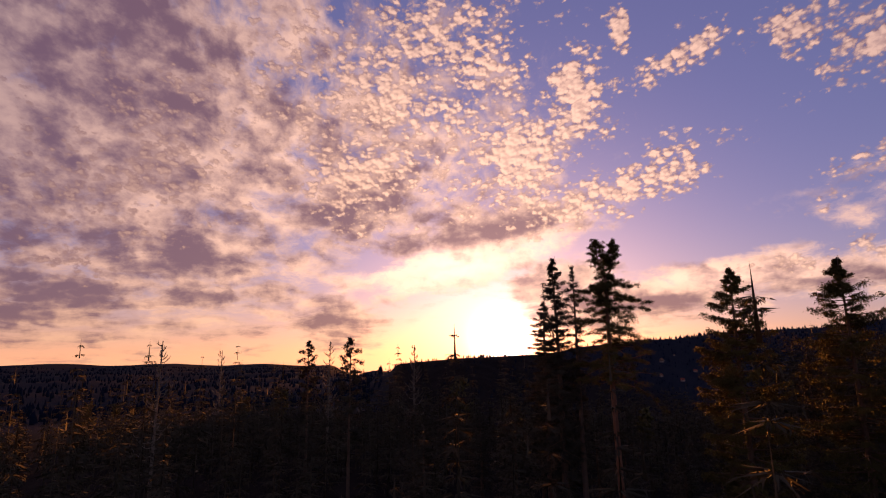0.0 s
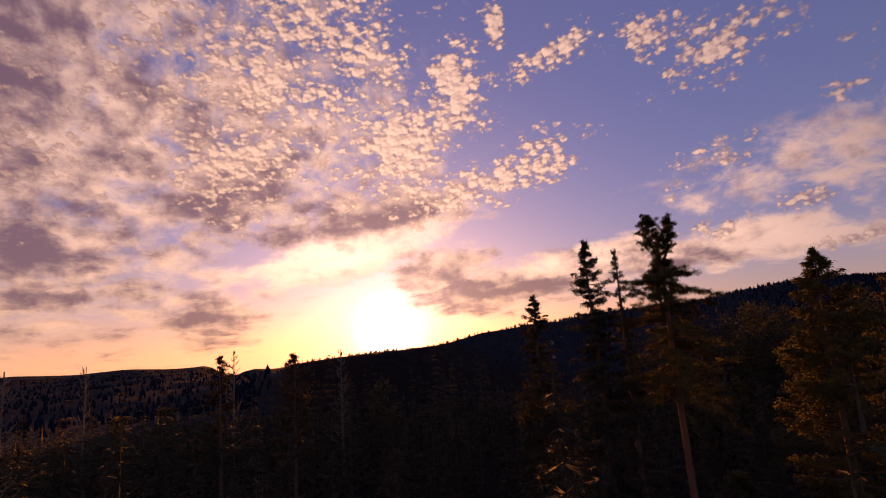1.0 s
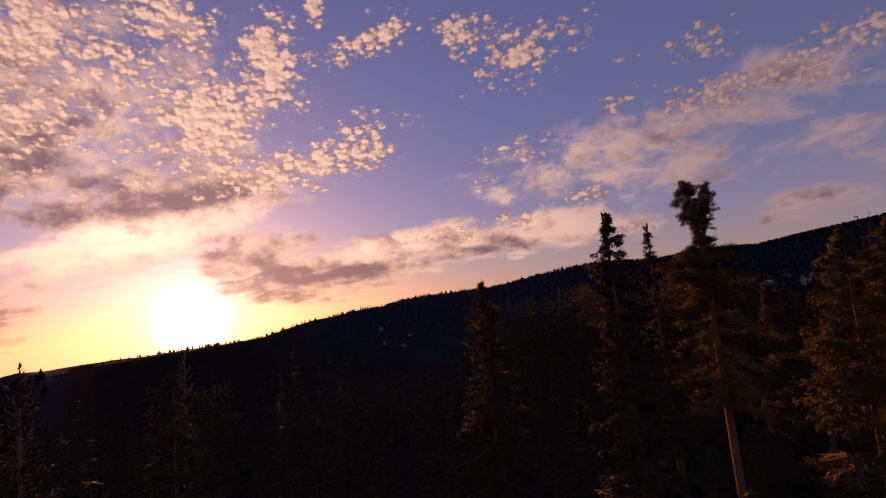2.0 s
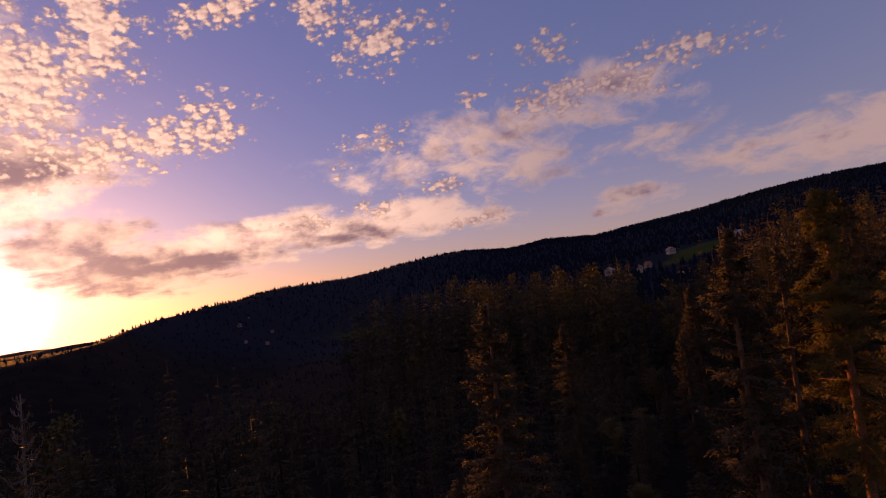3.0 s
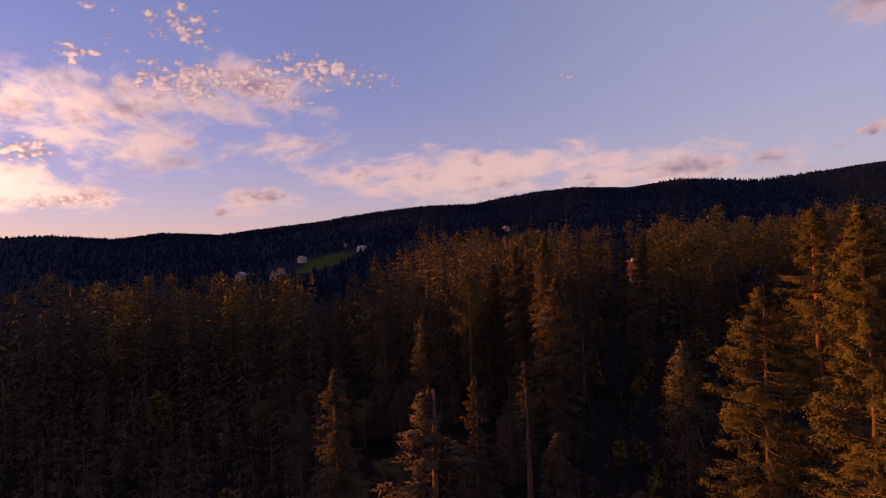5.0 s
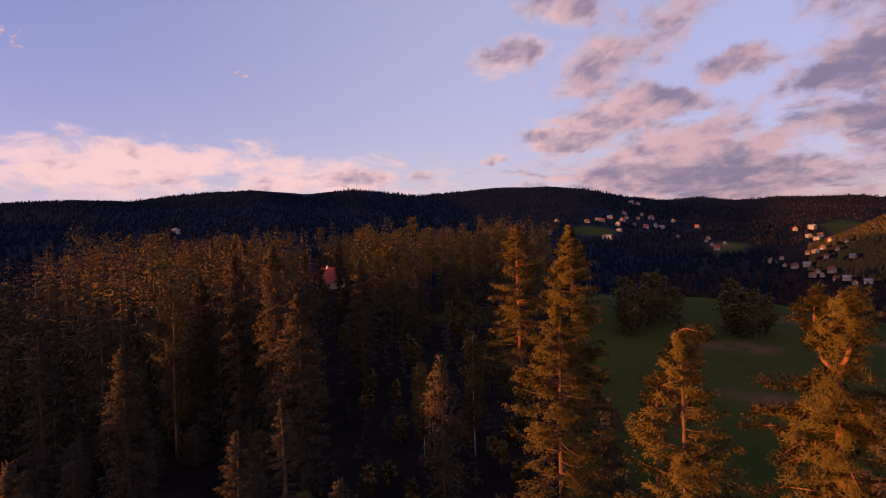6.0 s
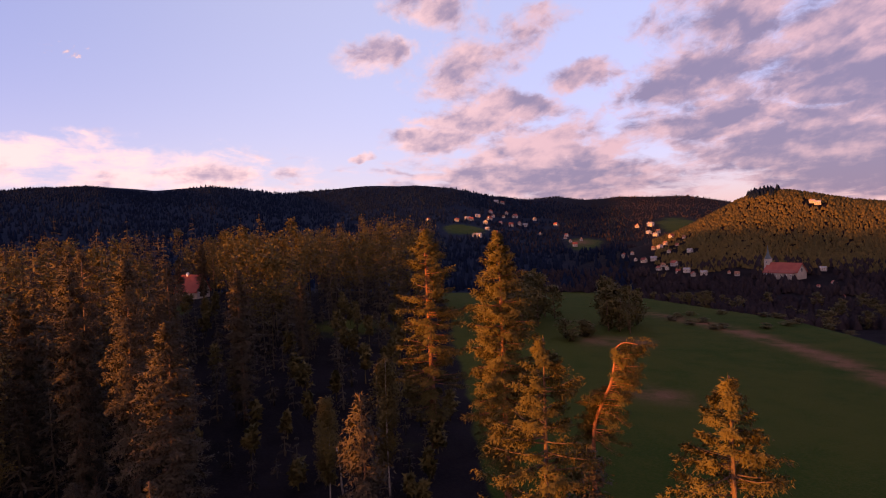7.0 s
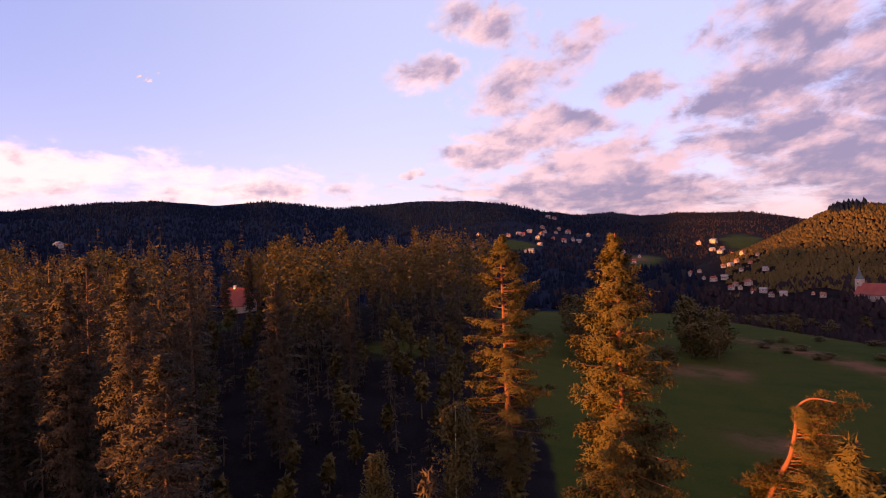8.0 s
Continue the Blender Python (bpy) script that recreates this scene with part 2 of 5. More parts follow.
# ---- materials ----
def material(name, colours, size=1.0, rough=0.8, bump=0.3, fine=12.0, spread=0.0, through_light=0.0, metal=0.0, spot=None, gloss=0.25):
    """A worn natural surface: two colours mixed by broad and fine noise, a bump, and a change of tone from object to object."""
    m = bpy.data.materials.new(name)
    m.use_nodes = True
    n = Tree(m)
    v = n.add("ShaderNodeTexCoord").outputs[3]
    broad, grain = n.noise(v, 0.35 / size, 4.0), n.noise(v, fine / size, 6.0, 0.65)
    f = n.math("ADD", n.math("MULTIPLY", n.ramp(broad, 0.32, 0.68), 0.55), n.math("MULTIPLY", n.ramp(grain, 0.3, 0.7), 0.45))
    c = n.mix(f, rgb(*colours[0]), rgb(*colours[1]))
    if spot:
        c = n.mix(n.math("MULTIPLY", n.ramp(n.noise(v, 2.2 / size, 3.0), 0.56, 0.66), 0.7), c, rgb(*spot))
    if spread:
        tone = n.add("ShaderNodeObjectInfo").outputs["Random"]
        isle = n.add("ShaderNodeNewGeometry").outputs["Random Per Island"]
        tone = n.math("ADD", n.math("MULTIPLY", tone, 0.8), n.math("MULTIPLY", isle, 0.2))
        c = n.mix(1.0, c, n.mix(tone, rgb(1 - spread, 1 - spread, 1 - spread), rgb(1 + spread, 1 + spread * 0.8, 1 + spread * 0.3)), "MULTIPLY")
    b = n.add("ShaderNodeBump", {"Strength": bump, "Distance": 0.05 * size, "Height": grain}).outputs[0]
    p = n.add("ShaderNodeBsdfPrincipled", {"Base Color": c, "Roughness": rough, "Metallic": metal, "Normal": b, "Specular IOR Level": gloss}).outputs[0]
    if through_light:
        t = n.add("ShaderNodeBsdfTranslucent", {"Color": c}).outputs[0]
        p = n.add("ShaderNodeMixShader", {0: through_light, 1: p, 2: t}).outputs[0]
    n.add("ShaderNodeOutputMaterial", {0: p})
    return m


# darker needles for trees out of the sun: their shade is in the colour
SHADED_NEEDLES = material("shaded_needles", ((0.037, 0.034, 0.029), (0.073, 0.062, 0.040)), 1.0, 0.75, 0.2, 5.0, 0.16, 0.05, gloss=0.08)
# lighter golden needles for trees at the clearing: low sunlight put into the colour
SUNLIT_NEEDLES = material("sunlit_needles", ((0.056, 0.052, 0.019), (0.098, 0.082, 0.025)), 1.0, 0.75, 0.2, 5.0, 0.12, 0.06, gloss=0.08)
LEAVES = material("birch_leaves", ((0.068, 0.060, 0.024), (0.122, 0.098, 0.032)), 1.0, 0.65, 0.2, 5.0, 0.2, 0.18, gloss=0.08)
# blue haze of distance and shade of the hills are painted into this colour
HAZY_WOODS = material("hazy_far_woods", ((0.005, 0.009, 0.023), (0.009, 0.015, 0.032)), 20.0, 0.95, 0.2, 6.0, 0.3, gloss=0.0)
# valley woods with their purple evening shade mixed into the colour
SHADED_VALLEY_WOODS = material("shaded_valley_woods", ((0.018, 0.015, 0.019), (0.034, 0.027, 0.029)), 20.0, 0.95, 0.2, 6.0, 0.3, gloss=0.0)
# knoll woods, lighter and warmer: the sun on the slope is in the colour
SUNLIT_WOODS = material("sunlit_woods", ((0.060, 0.054, 0.026), (0.110, 0.084, 0.034)), 20.0, 0.9, 0.2, 6.0, 0.25, 0.3, gloss=0.0)
BARK = material("spruce_bark", ((0.07, 0.045, 0.03), (0.14, 0.09, 0.06)), 0.5, 0.9, 0.8, 10.0, 0.15)
PINE_BARK = material("pine_bark", ((0.12, 0.055, 0.034), (0.22, 0.10, 0.055)), 0.5, 0.85, 0.8, 10.0, 0.15)
BIRCH_BARK = material("birch_bark", ((0.17, 0.16, 0.15), (0.27, 0.255, 0.235)), 0.4, 0.7, 0.4, 8.0, 0.1, spot=(0.06, 0.05, 0.04))
DEAD_WOOD = material("dead_wood", ((0.10, 0.08, 0.065), (0.20, 0.165, 0.13)), 0.5, 0.9, 0.6, 10.0, 0.15)
PLASTER = material("plaster", ((0.22, 0.20, 0.185), (0.36, 0.33, 0.305)), 2.0, 0.9, 0.2, 14.0, 0.3)
TIMBER = material("stained_timber", ((0.13, 0.07, 0.04), (0.26, 0.15, 0.09)), 1.0, 0.8, 0.5, 12.0, 0.15)
BRICK = material("brick_wall", ((0.30, 0.13, 0.08), (0.42, 0.20, 0.13)), 1.0, 0.9, 0.4, 12.0, 0.15)
RED_ROOF = material("red_roof_tiles", ((0.16, 0.036, 0.026), (0.25, 0.065, 0.045)), 2.0, 0.75, 0.5, 12.0, 0.2)
BROWN_ROOF = material("brown_roof_tiles", ((0.14, 0.075, 0.05), (0.24, 0.12, 0.075)), 2.0, 0.8, 0.5, 12.0, 0.2)
GREY_ROOF = material("grey_roof_sheet", ((0.17, 0.17, 0.18), (0.28, 0.28, 0.29)), 2.0, 0.5, 0.2, 10.0, 0.15)
SPIRE_SHEET = material("spire_sheet", ((0.05, 0.07, 0.075), (0.09, 0.12, 0.12)), 2.0, 0.45, 0.2, 10.0, 0.0, metal=0.4)
PANE = material("window_pane", ((0.03, 0.035, 0.045), (0.05, 0.055, 0.07)), 2.0, 0.08, 0.0, 3.0)
PAINT = material("white_paint", ((0.72, 0.71, 0.69), (0.80, 0.79, 0.77)), 1.0, 0.5, 0.1, 12.0)
FIELD_STONE = material("foundation_stone", ((0.22, 0.20, 0.18), (0.36, 0.33, 0.30)), 1.0, 0.9, 0.6, 8.0)


def ground_material():
    """Grass with mown strips and tracks, forest litter under the trees, mixed by the plan stored in the sheet."""
    m = bpy.data.materials.new("ground_cover")
    m.use_nodes = True
    n = Tree(m)
    v = n.add("ShaderNodeTexCoord").outputs[3]
    grass_part, track_part, hill_haze_part = (n.add("ShaderNodeAttribute") for _ in range(3))
    grass_part.attribute_name, track_part.attribute_name, hill_haze_part.attribute_name = "grass", "track", "hill"
    broad, mid, grain = n.noise(v, 0.012, 5.0), n.noise(v, 0.15, 5.0), n.noise(v, 2.5, 6.0, 0.7)
    grass = n.mix(n.ramp(n.math("ADD", n.math("MULTIPLY", broad, 0.6), n.math("MULTIPLY", mid, 0.4)), 0.38, 0.62), rgb(0.014, 0.035, 0.005), rgb(0.038, 0.047, 0.008))
    grass = n.mix(n.math("MULTIPLY", n.ramp(grain, 0.35, 0.7), 0.5), grass, rgb(0.058, 0.054, 0.014))
    hay = n.mix(n.ramp(grain, 0.3, 0.7), rgb(0.11, 0.055, 0.030), rgb(0.17, 0.085, 0.048))
    grass = n.mix(n.math("MULTIPLY", track_part.outputs[2], n.ramp(mid, 0.25, 0.6)), grass, hay)
    # litter close to black: deep shade under the trees is part of its colour
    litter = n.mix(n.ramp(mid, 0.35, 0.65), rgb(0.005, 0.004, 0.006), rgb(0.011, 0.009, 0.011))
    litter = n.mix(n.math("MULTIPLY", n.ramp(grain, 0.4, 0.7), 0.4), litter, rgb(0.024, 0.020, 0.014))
    # far hill floor gets the same painted haze blue as its woods
    litter = n.mix(hill_haze_part.outputs[2], litter, n.mix(mid, rgb(0.005, 0.009, 0.020), rgb(0.009, 0.014, 0.027)))
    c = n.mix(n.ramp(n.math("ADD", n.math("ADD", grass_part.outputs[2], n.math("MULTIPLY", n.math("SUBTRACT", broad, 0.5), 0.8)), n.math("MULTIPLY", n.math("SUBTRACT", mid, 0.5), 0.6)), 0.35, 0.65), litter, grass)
    b = n.add("ShaderNodeBump", {"Strength": 0.6, "Distance": 0.3, "Height": n.math("ADD", grain, mid)}).outputs[0]
    p = n.add("ShaderNodeBsdfPrincipled", {"Base Color": c, "Roughness": 0.95, "Normal": b, "Specular IOR Level": 0.02}).outputs[0]
    n.add("ShaderNodeOutputMaterial", {0: p})
    return m


# ---- building helpers ----
def part(name, bm, mat, parent, label=""):
    me = bpy.data.meshes.new(name)
    bm.to_mesh(me)
    bm.free()
    me.materials.append(mat)
    ob = new(name, me)
    ob.parent = parent
    if label:
        ob["label"] = label
    return ob


def same_part(name, me, parent, m=None):
    ob = new(name, me)
    ob.parent = parent
    if m is not None:
        ob.matrix_basis = m
    return ob


def outward(p, x=0.0, y=0.0, z=None, lift=0.22, clumps=0.4):
    """The way that foliage at p faces: out from its stem (or from a centre at height z), with the swell of single boughs."""
    d = p - np.array([x, y, 0.0 if z is None else z])
    if z is None:
        d[:, 2] = 0.0
    d = d / np.maximum(np.linalg.norm(d, axis=1, keepdims=True), 0.15) + [0, 0, lift]
    swell = np.stack([np.sin(p @ np.array(k) + i) + np.sin(p @ np.array(k[::-1]) * 1.7 + 2 * i) for i, k in enumerate(((3.1, 2.3, 5.2), (-2.6, 3.3, 4.1), (2.2, -3.5, 4.7)))], 1)
    return d + swell * clumps * 0.5


def facing_out(q, out):
    """Turn the faces of an array n x corners x 3 to the side given; corners and a soft normal for each."""
    n = np.cross(q[:, 1] - q[:, 0], q[:, 2] - q[:, 0])
    n /= np.maximum(np.linalg.norm(n, axis=1, keepdims=True), 1e-9)
    back = np.sum(n * out, 1) < 0
    q = np.where(back[:, None, None], q[:, ::-1], q)
    n = np.where(back[:, None], -n, n) * 0.3 + out / np.maximum(np.linalg.norm(out, axis=1, keepdims=True), 1e-9)
    return q, n / np.maximum(np.linalg.norm(n, axis=1, keepdims=True), 1e-9)


def foliage_mesh(name, q, mat, out):
    """Loose leaves or needles as one mesh, shaded softly like the boughs that they make up."""
    q, n = facing_out(q, out)
    k = q.shape[1]
    me = quads_mesh(name, q, mat) if k == 4 else tris_mesh(name, q.reshape(-1, 3), np.arange(len(q) * 3).reshape(-1, 3), mat)
    me.attributes.new("custom_normal", "FLOAT_VECTOR", "POINT").data.foreach_set("vector", np.repeat(n, k, 0).astype(np.float32).ravel())
    return me


def quads_mesh(name, q, mat):
    """One mesh of loose four-cornered faces from an array n x 4 x 3."""
    me = bpy.data.meshes.new(name)
    n = len(q)
    me.vertices.add(n * 4)
    me.vertices.foreach_set("co", np.ascontiguousarray(q, dtype=np.float32).ravel())
    me.loops.add(n * 4)
    me.loops.foreach_set("vertex_index", np.arange(n * 4, dtype=np.int32))
    me.polygons.add(n)
    me.polygons.foreach_set("loop_start", np.arange(0, n * 4, 4, dtype=np.int32))
    me.update(calc_edges=True)
    me.materials.append(mat)
    return me


def tris_mesh(name, v, f, mat):
    me = bpy.data.meshes.new(name)
    me.vertices.add(len(v))
    me.vertices.foreach_set("co", np.ascontiguousarray(v, dtype=np.float32).ravel())
    me.loops.add(len(f) * 3)
    me.loops.foreach_set("vertex_index", np.ascontiguousarray(f, dtype=np.int32).ravel())
    me.polygons.add(len(f))
    me.polygons.foreach_set("loop_start", np.arange(0, len(f) * 3, 3, dtype=np.int32))
    me.update(calc_edges=True)
    me.materials.append(mat)
    return me


# ---- the lie of the land ----
CENTRE = np.array([10.0, 50.0])
# skyline of the hills seen from the clearing: azimuth, height in degrees
SKYLINE = np.array([(-180, 0.8), (-60, 0.2), (-38, 0.1), (-12, -0.5), (-8, -2.7), (0, -2.5), (5, -2.1), (9, -1.5), (12, -0.65), (16, 0.3), (20.5, 1.0), (24, 1.2), (27, 1.45), (36, 1.9),
                    (44, 2.8), (48, 3.1), (53, 2.75), (57, 3.2), (62, 2.7), (67, 3.4), (75, 4.3), (79, 4.7), (83.5, 5.15), (88, 5.15), (91.5, 5.6), (95, 5.95), (99, 6.24), (103.8, 5.74),
                    (108.2, 6.26), (111, 5.9), (115, 5.3), (119.3, 5.6), (123.5, 5.9), (129, 5.8), (133, 5.3), (136.5, 4.32), (140, 3.8), (143.6, 3.9), (146.5, 3.35), (150, 3.57), (156, 3.1), (160, 2.2), (180, 1.0)])
# azimuth, height of the ground 200 m out, distance and height of the valley, distance of the crest, steepening
LAND = np.array([(-180, 10, 500, 0, 3000, 1.4), (-40, 0, 700, -20, 4400, 1.4), (-12, 0, 700, -20, 4300, 1.4), (-8, 7, 120, 6, 220, 1.3), (0, 9, 100, 9, 185, 1.2),
                 (5, 9, 105, 8, 200, 1.2), (9, 9, 110, 8, 240, 1.2), (12, 8, 150, 6, 300, 1.2), (16, 7, 200, 4, 400, 1.2),
                 (21, 6, 240, 2, 480, 1.2)])
LAND_EAST = np.array([(25, 6, 260, 2, 580, 1.2), (28, 6, 330, 2, 760, 1.2), (40, 6, 400, 0, 1100, 1.2), (57, 9, 400, 6, 1450, 1.2), (70, 13, 450, 18, 1420, 1.15), (85, 20, 330, 19, 1450, 1.2),
                 (105, 25, 350, 18, 1720, 1.3), (120, 22, 350, 12, 1700, 1.6), (127, 16, 350, 8, 1700, 1.6), (135, 10, 350, 5, 1700, 1.45), (150, 9, 340, 3, 2200, 1.6),
                 (165, 8, 300, 2, 2300, 1.8), (180, 10, 400, 5, 2500, 1.4)])
LAND = np.concatenate([LAND, LAND_EAST])
KNOLL = (180.0, -468.0)


def ease(x, a, b):
    t = np.clip((np.asarray(x, float) - a) / (np.asarray(b, float) - a), 0, 1)
    return t * t * (3 - 2 * t)


VIEW = np.array([20.0, 57.5])      # where the flight overlooks the meadow


def polar(az, r):
    a = radians(az)
    return VIEW[0] + r * math.sin(a), VIEW[1] + r * math.cos(a)


def seen(x, y):
    """Distance and azimuth from the overlook."""
    return np.hypot(x - VIEW[0], y - VIEW[1]), np.degrees(np.arctan2(x - VIEW[0], y - VIEW[1]))


def meadow_edge(a):
    return 310 - 6.2 * np.clip(a - 151, 0, 25)


def azimuth(x, y):
    return np.degrees(np.arctan2(np.asarray(x) - CENTRE[0], np.asarray(y) - CENTRE[1]))


def ground_z(x, y):
    x, y = np.asarray(x, float), np.asarray(y, float)
    r, a = np.hypot(x - CENTRE[0], y - CENTRE[1]), azimuth(x, y)
    z200, rv, zv, crest, steep = (np.interp(a, LAND[:, 0], LAND[:, i]) for i in range(1, 6))
    rim = np.interp(a, SKYLINE[:, 0], SKYLINE[:, 1])
    top = 38 + crest * np.tan(np.radians(rim)) - np.interp(a, [0, 9, 16, 30, 60, 90], [1.5, 2, 3, 5, 6, 7])
    z = 13 + (z200 - 13) * ease(r, 25, np.minimum(200, rv - 5))
    z = z + (zv - z200) * ease(r, np.minimum(200, rv - 5), rv)
    rise = np.clip((r - rv) / (crest - rv), 0, 1)
    z = z + (top - zv) * rise ** steep
    # unseen land added behind the crests, rising to keep low sun off the hills
    back = np.clip(r - crest, 0, 3600 - np.minimum(crest, 3500))
    z = z + back * np.tan(np.radians(np.clip(rim - 0.5, -2, 9))) * ease(a, 12, 30) * (1 - ease(a, 132, 150)) - np.maximum(r - 3600, 0) * 0.05
    z = z - 75 * ease(r - crest, 0, 900) * ease(a, -14, -8) * (1 - ease(a, 20, 26))
    d = np.hypot(x - KNOLL[0], y - KNOLL[1])
    z = z + 36 * np.exp(-(d / 112) ** 2) + 16 * np.exp(-(d / 48) ** 2)
    d2 = np.hypot((x - 95) / 1.2, y + 560)
    z = z + 32 * np.exp(-(d2 / 110) ** 2)
    rr, aa = seen(x, y)
    lip = meadow_edge(aa)
    z = z - 5.0 * ease(rr, lip - 8, lip + 30) * ease(aa, 149, 153) * (1 - ease(rr, 380, 480))
    z = z + 0.9 * np.sin(x * 0.031 + 1.3) * np.sin(y * 0.027) + 0.0016 * r * (np.sin(x * 0.011 + y * 0.004) + np.sin(y * 0.013 - x * 0.006))
    return z


def grass_cover(x, y):
    """1 on meadows and fields, 0 under the woods."""
    r, a = seen(x, y)
    edge = meadow_edge(a)
    meadow = ease(a, 128.5 + 400 / np.maximum(r, 20), 132.5 + 400 / np.maximum(r, 20)) * ease(r, 34, 46) * (1 - ease(r, edge, edge + 14))
    glade = 0.3 * np.exp(-(((x - 66) / 22) ** 2 + ((y - 20) / 15) ** 2) * 1.4)
    lot = np.exp(-(((x - 610) / 95) ** 2 + ((y - 248) / 30) ** 2) * 1.1)
    pasture = 0.9 * np.exp(-(((a - 146.6) / 2.2) ** 2 + ((r - 780) / 130) ** 2)) + 0.9 * np.exp(-(((a - 155.2) / 1.9) ** 2 + ((r - 1200) / 230) ** 2)) + np.exp(-(((a - 134) / 2.5) ** 2 + ((r - 900) / 90) ** 2))
    pasture = pasture + np.exp(-(((a - 34) / 7) ** 2 + ((r - 420) / 45) ** 2)) * 0.55
    pasture = pasture + np.exp(-(((a - 122) / 5.5) ** 2 + ((r - 134) / 13) ** 2)) * 0.5 + np.exp(-(((a - 105.3) / 1.2) ** 2 + ((r - 172) / 18) ** 2)) * 0.6
    plain = (1 - ease(a, -16, -9)) * ease(r, 350, 700) * 0.2
    return np.clip(meadow + glade + lot + pasture + plain, 0, 1)


def build_ground():
    rings, spokes = 200, 480
    rr = np.concatenate([[0.5], 3 * (4950 / 3) ** (np.arange(rings) / (rings - 1))])
    aa = np.linspace(0, 2 * np.pi, spokes, endpoint=False)
    R, A = np.meshgrid(rr, aa, indexing="ij")
    X, Y = CENTRE[0] + R * np.sin(A), CENTRE[1] + R * np.cos(A)
    v = np.stack([X, Y, ground_z(X, Y)], -1).reshape(-1, 3)
    i, j = np.meshgrid(np.arange(rings), np.arange(spokes), indexing="ij")
    k = (j + 1) % spokes
    a, b, c, d = i * spokes + j, i * spokes + k, (i + 1) * spokes + k, (i + 1) * spokes + j
    f = np.concatenate([np.stack([a, c, b], -1).reshape(-1, 3), np.stack([a, d, c], -1).reshape(-1, 3)])
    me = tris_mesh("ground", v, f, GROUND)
    me.polygons.foreach_set("use_smooth", [True] * len(me.polygons))
    r, ax = seen(v[:, 0], v[:, 1])
    strip = np.exp(-((r - (207 - 4.3 * (ax - 156))) / 6) ** 2) * ease(ax, 151, 155) * 1.3 + np.exp(-((r - 150) / 7) ** 2) * ease(ax, 146, 148) * (1 - ease(ax, 153, 155)) * 0.8
    strip = strip + np.exp(-(((v[:, 0] - 62) / 6) ** 2 + ((v[:, 1] + 32) / 4) ** 2)) + np.exp(-(((ax - 146.3) / 1.0) ** 2 + ((r - 800) / 40) ** 2))
    # hill: where the ground takes on the painted haze blue
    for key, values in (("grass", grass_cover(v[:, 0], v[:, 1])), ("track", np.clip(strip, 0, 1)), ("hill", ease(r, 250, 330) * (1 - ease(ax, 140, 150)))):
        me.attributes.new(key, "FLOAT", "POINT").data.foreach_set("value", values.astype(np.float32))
    return tagged(new("ground", me), "rolling ground of meadow, forest litter and hillsides", "ground", kind="structure")


GROUND = ground_material()
build_ground()


# ---- trees ----
def tube(points, radii, sides=7):
    """A tapered, closed tube along points: vertices and faces."""
    pts = [Vector(p) for p in points]
    v, f = [], []
    for i, p in enumerate(pts):
        d = (pts[min(i + 1, len(pts) - 1)] - pts[max(i - 1, 0)]).normalized()
        a = d.cross(Vector((0.31, 0.95, 0.05))).normalized()
        b = d.cross(a)
        for k in range(sides):
            t = 2 * math.pi * k / sides
            v.append(p + (a * math.cos(t) + b * math.sin(t)) * radii[i])
    for i in range(len(pts) - 1):
        for k in range(sides):
            q = (k + 1) % sides
            f.append((i * sides + k, i * sides + q, (i + 1) * sides + q, (i + 1) * sides + k))
    f.append(tuple(range(sides - 1, -1, -1)))
    f.append(tuple((len(pts) - 1) * sides + k for k in range(sides)))
    return v, f


def joined(pieces):
    v, f = [], []
    for pv, pf in pieces:
        n = len(v)
        v += list(pv)
        f += [tuple(i + n for i in q) for q in pf]
    return v, f


def data_of(name, vf, mat):
    me = bpy.data.meshes.new(name)
    me.from_pydata([tuple(p) for p in vf[0]], [], vf[1])
    me.materials.append(mat)
    me.polygons.foreach_set("use_smooth", [True] * len(me.polygons))
    return me


def sprays(base, way, length, width, rs):
    """Pointed sprays of foliage: an array of narrow diamonds from base along way."""
    way = way / np.maximum(np.linalg.norm(way, axis=1, keepdims=True), 1e-6)
    side = np.cross(way, rs.normal(size=way.shape) * [1, 1, 0.6] + [0, 0, 0.8])
    side /= np.maximum(np.linalg.norm(side, axis=1, keepdims=True), 1e-6)
    mid = base + way * (length * rs.uniform(0.35, 0.6, len(base)))[:, None]
    s = side * width[:, None]
    return np.stack([base, mid + s, base + way * length[:, None], mid - s], 1)


def needles(base, way, length, width, rs):
    """Fine pointed twigs of needles: an array of slim triangles from base along way."""
    way = way / np.maximum(np.linalg.norm(way, axis=1, keepdims=True), 1e-6)
    side = np.cross(way, rs.normal(size=way.shape) * [1, 1, 0.6] + [0, 0, 0.8])
    side *= (width / np.maximum(np.linalg.norm(side, axis=1), 1e-6))[:, None]
    return np.stack([base - side, base + side, base + way * length[:, None]], 1)


def trunk_line(h, rs, lean=0.2, n=9):
    ph = rs.uniform(0, 6.28, 2)
    return [(lean * math.sin(ph[0] + 2.2 * k / n) * k / n, lean * math.sin(ph[1] + 2.0 * k / n) * k / n, h * k / n) for k in range(n + 1)]


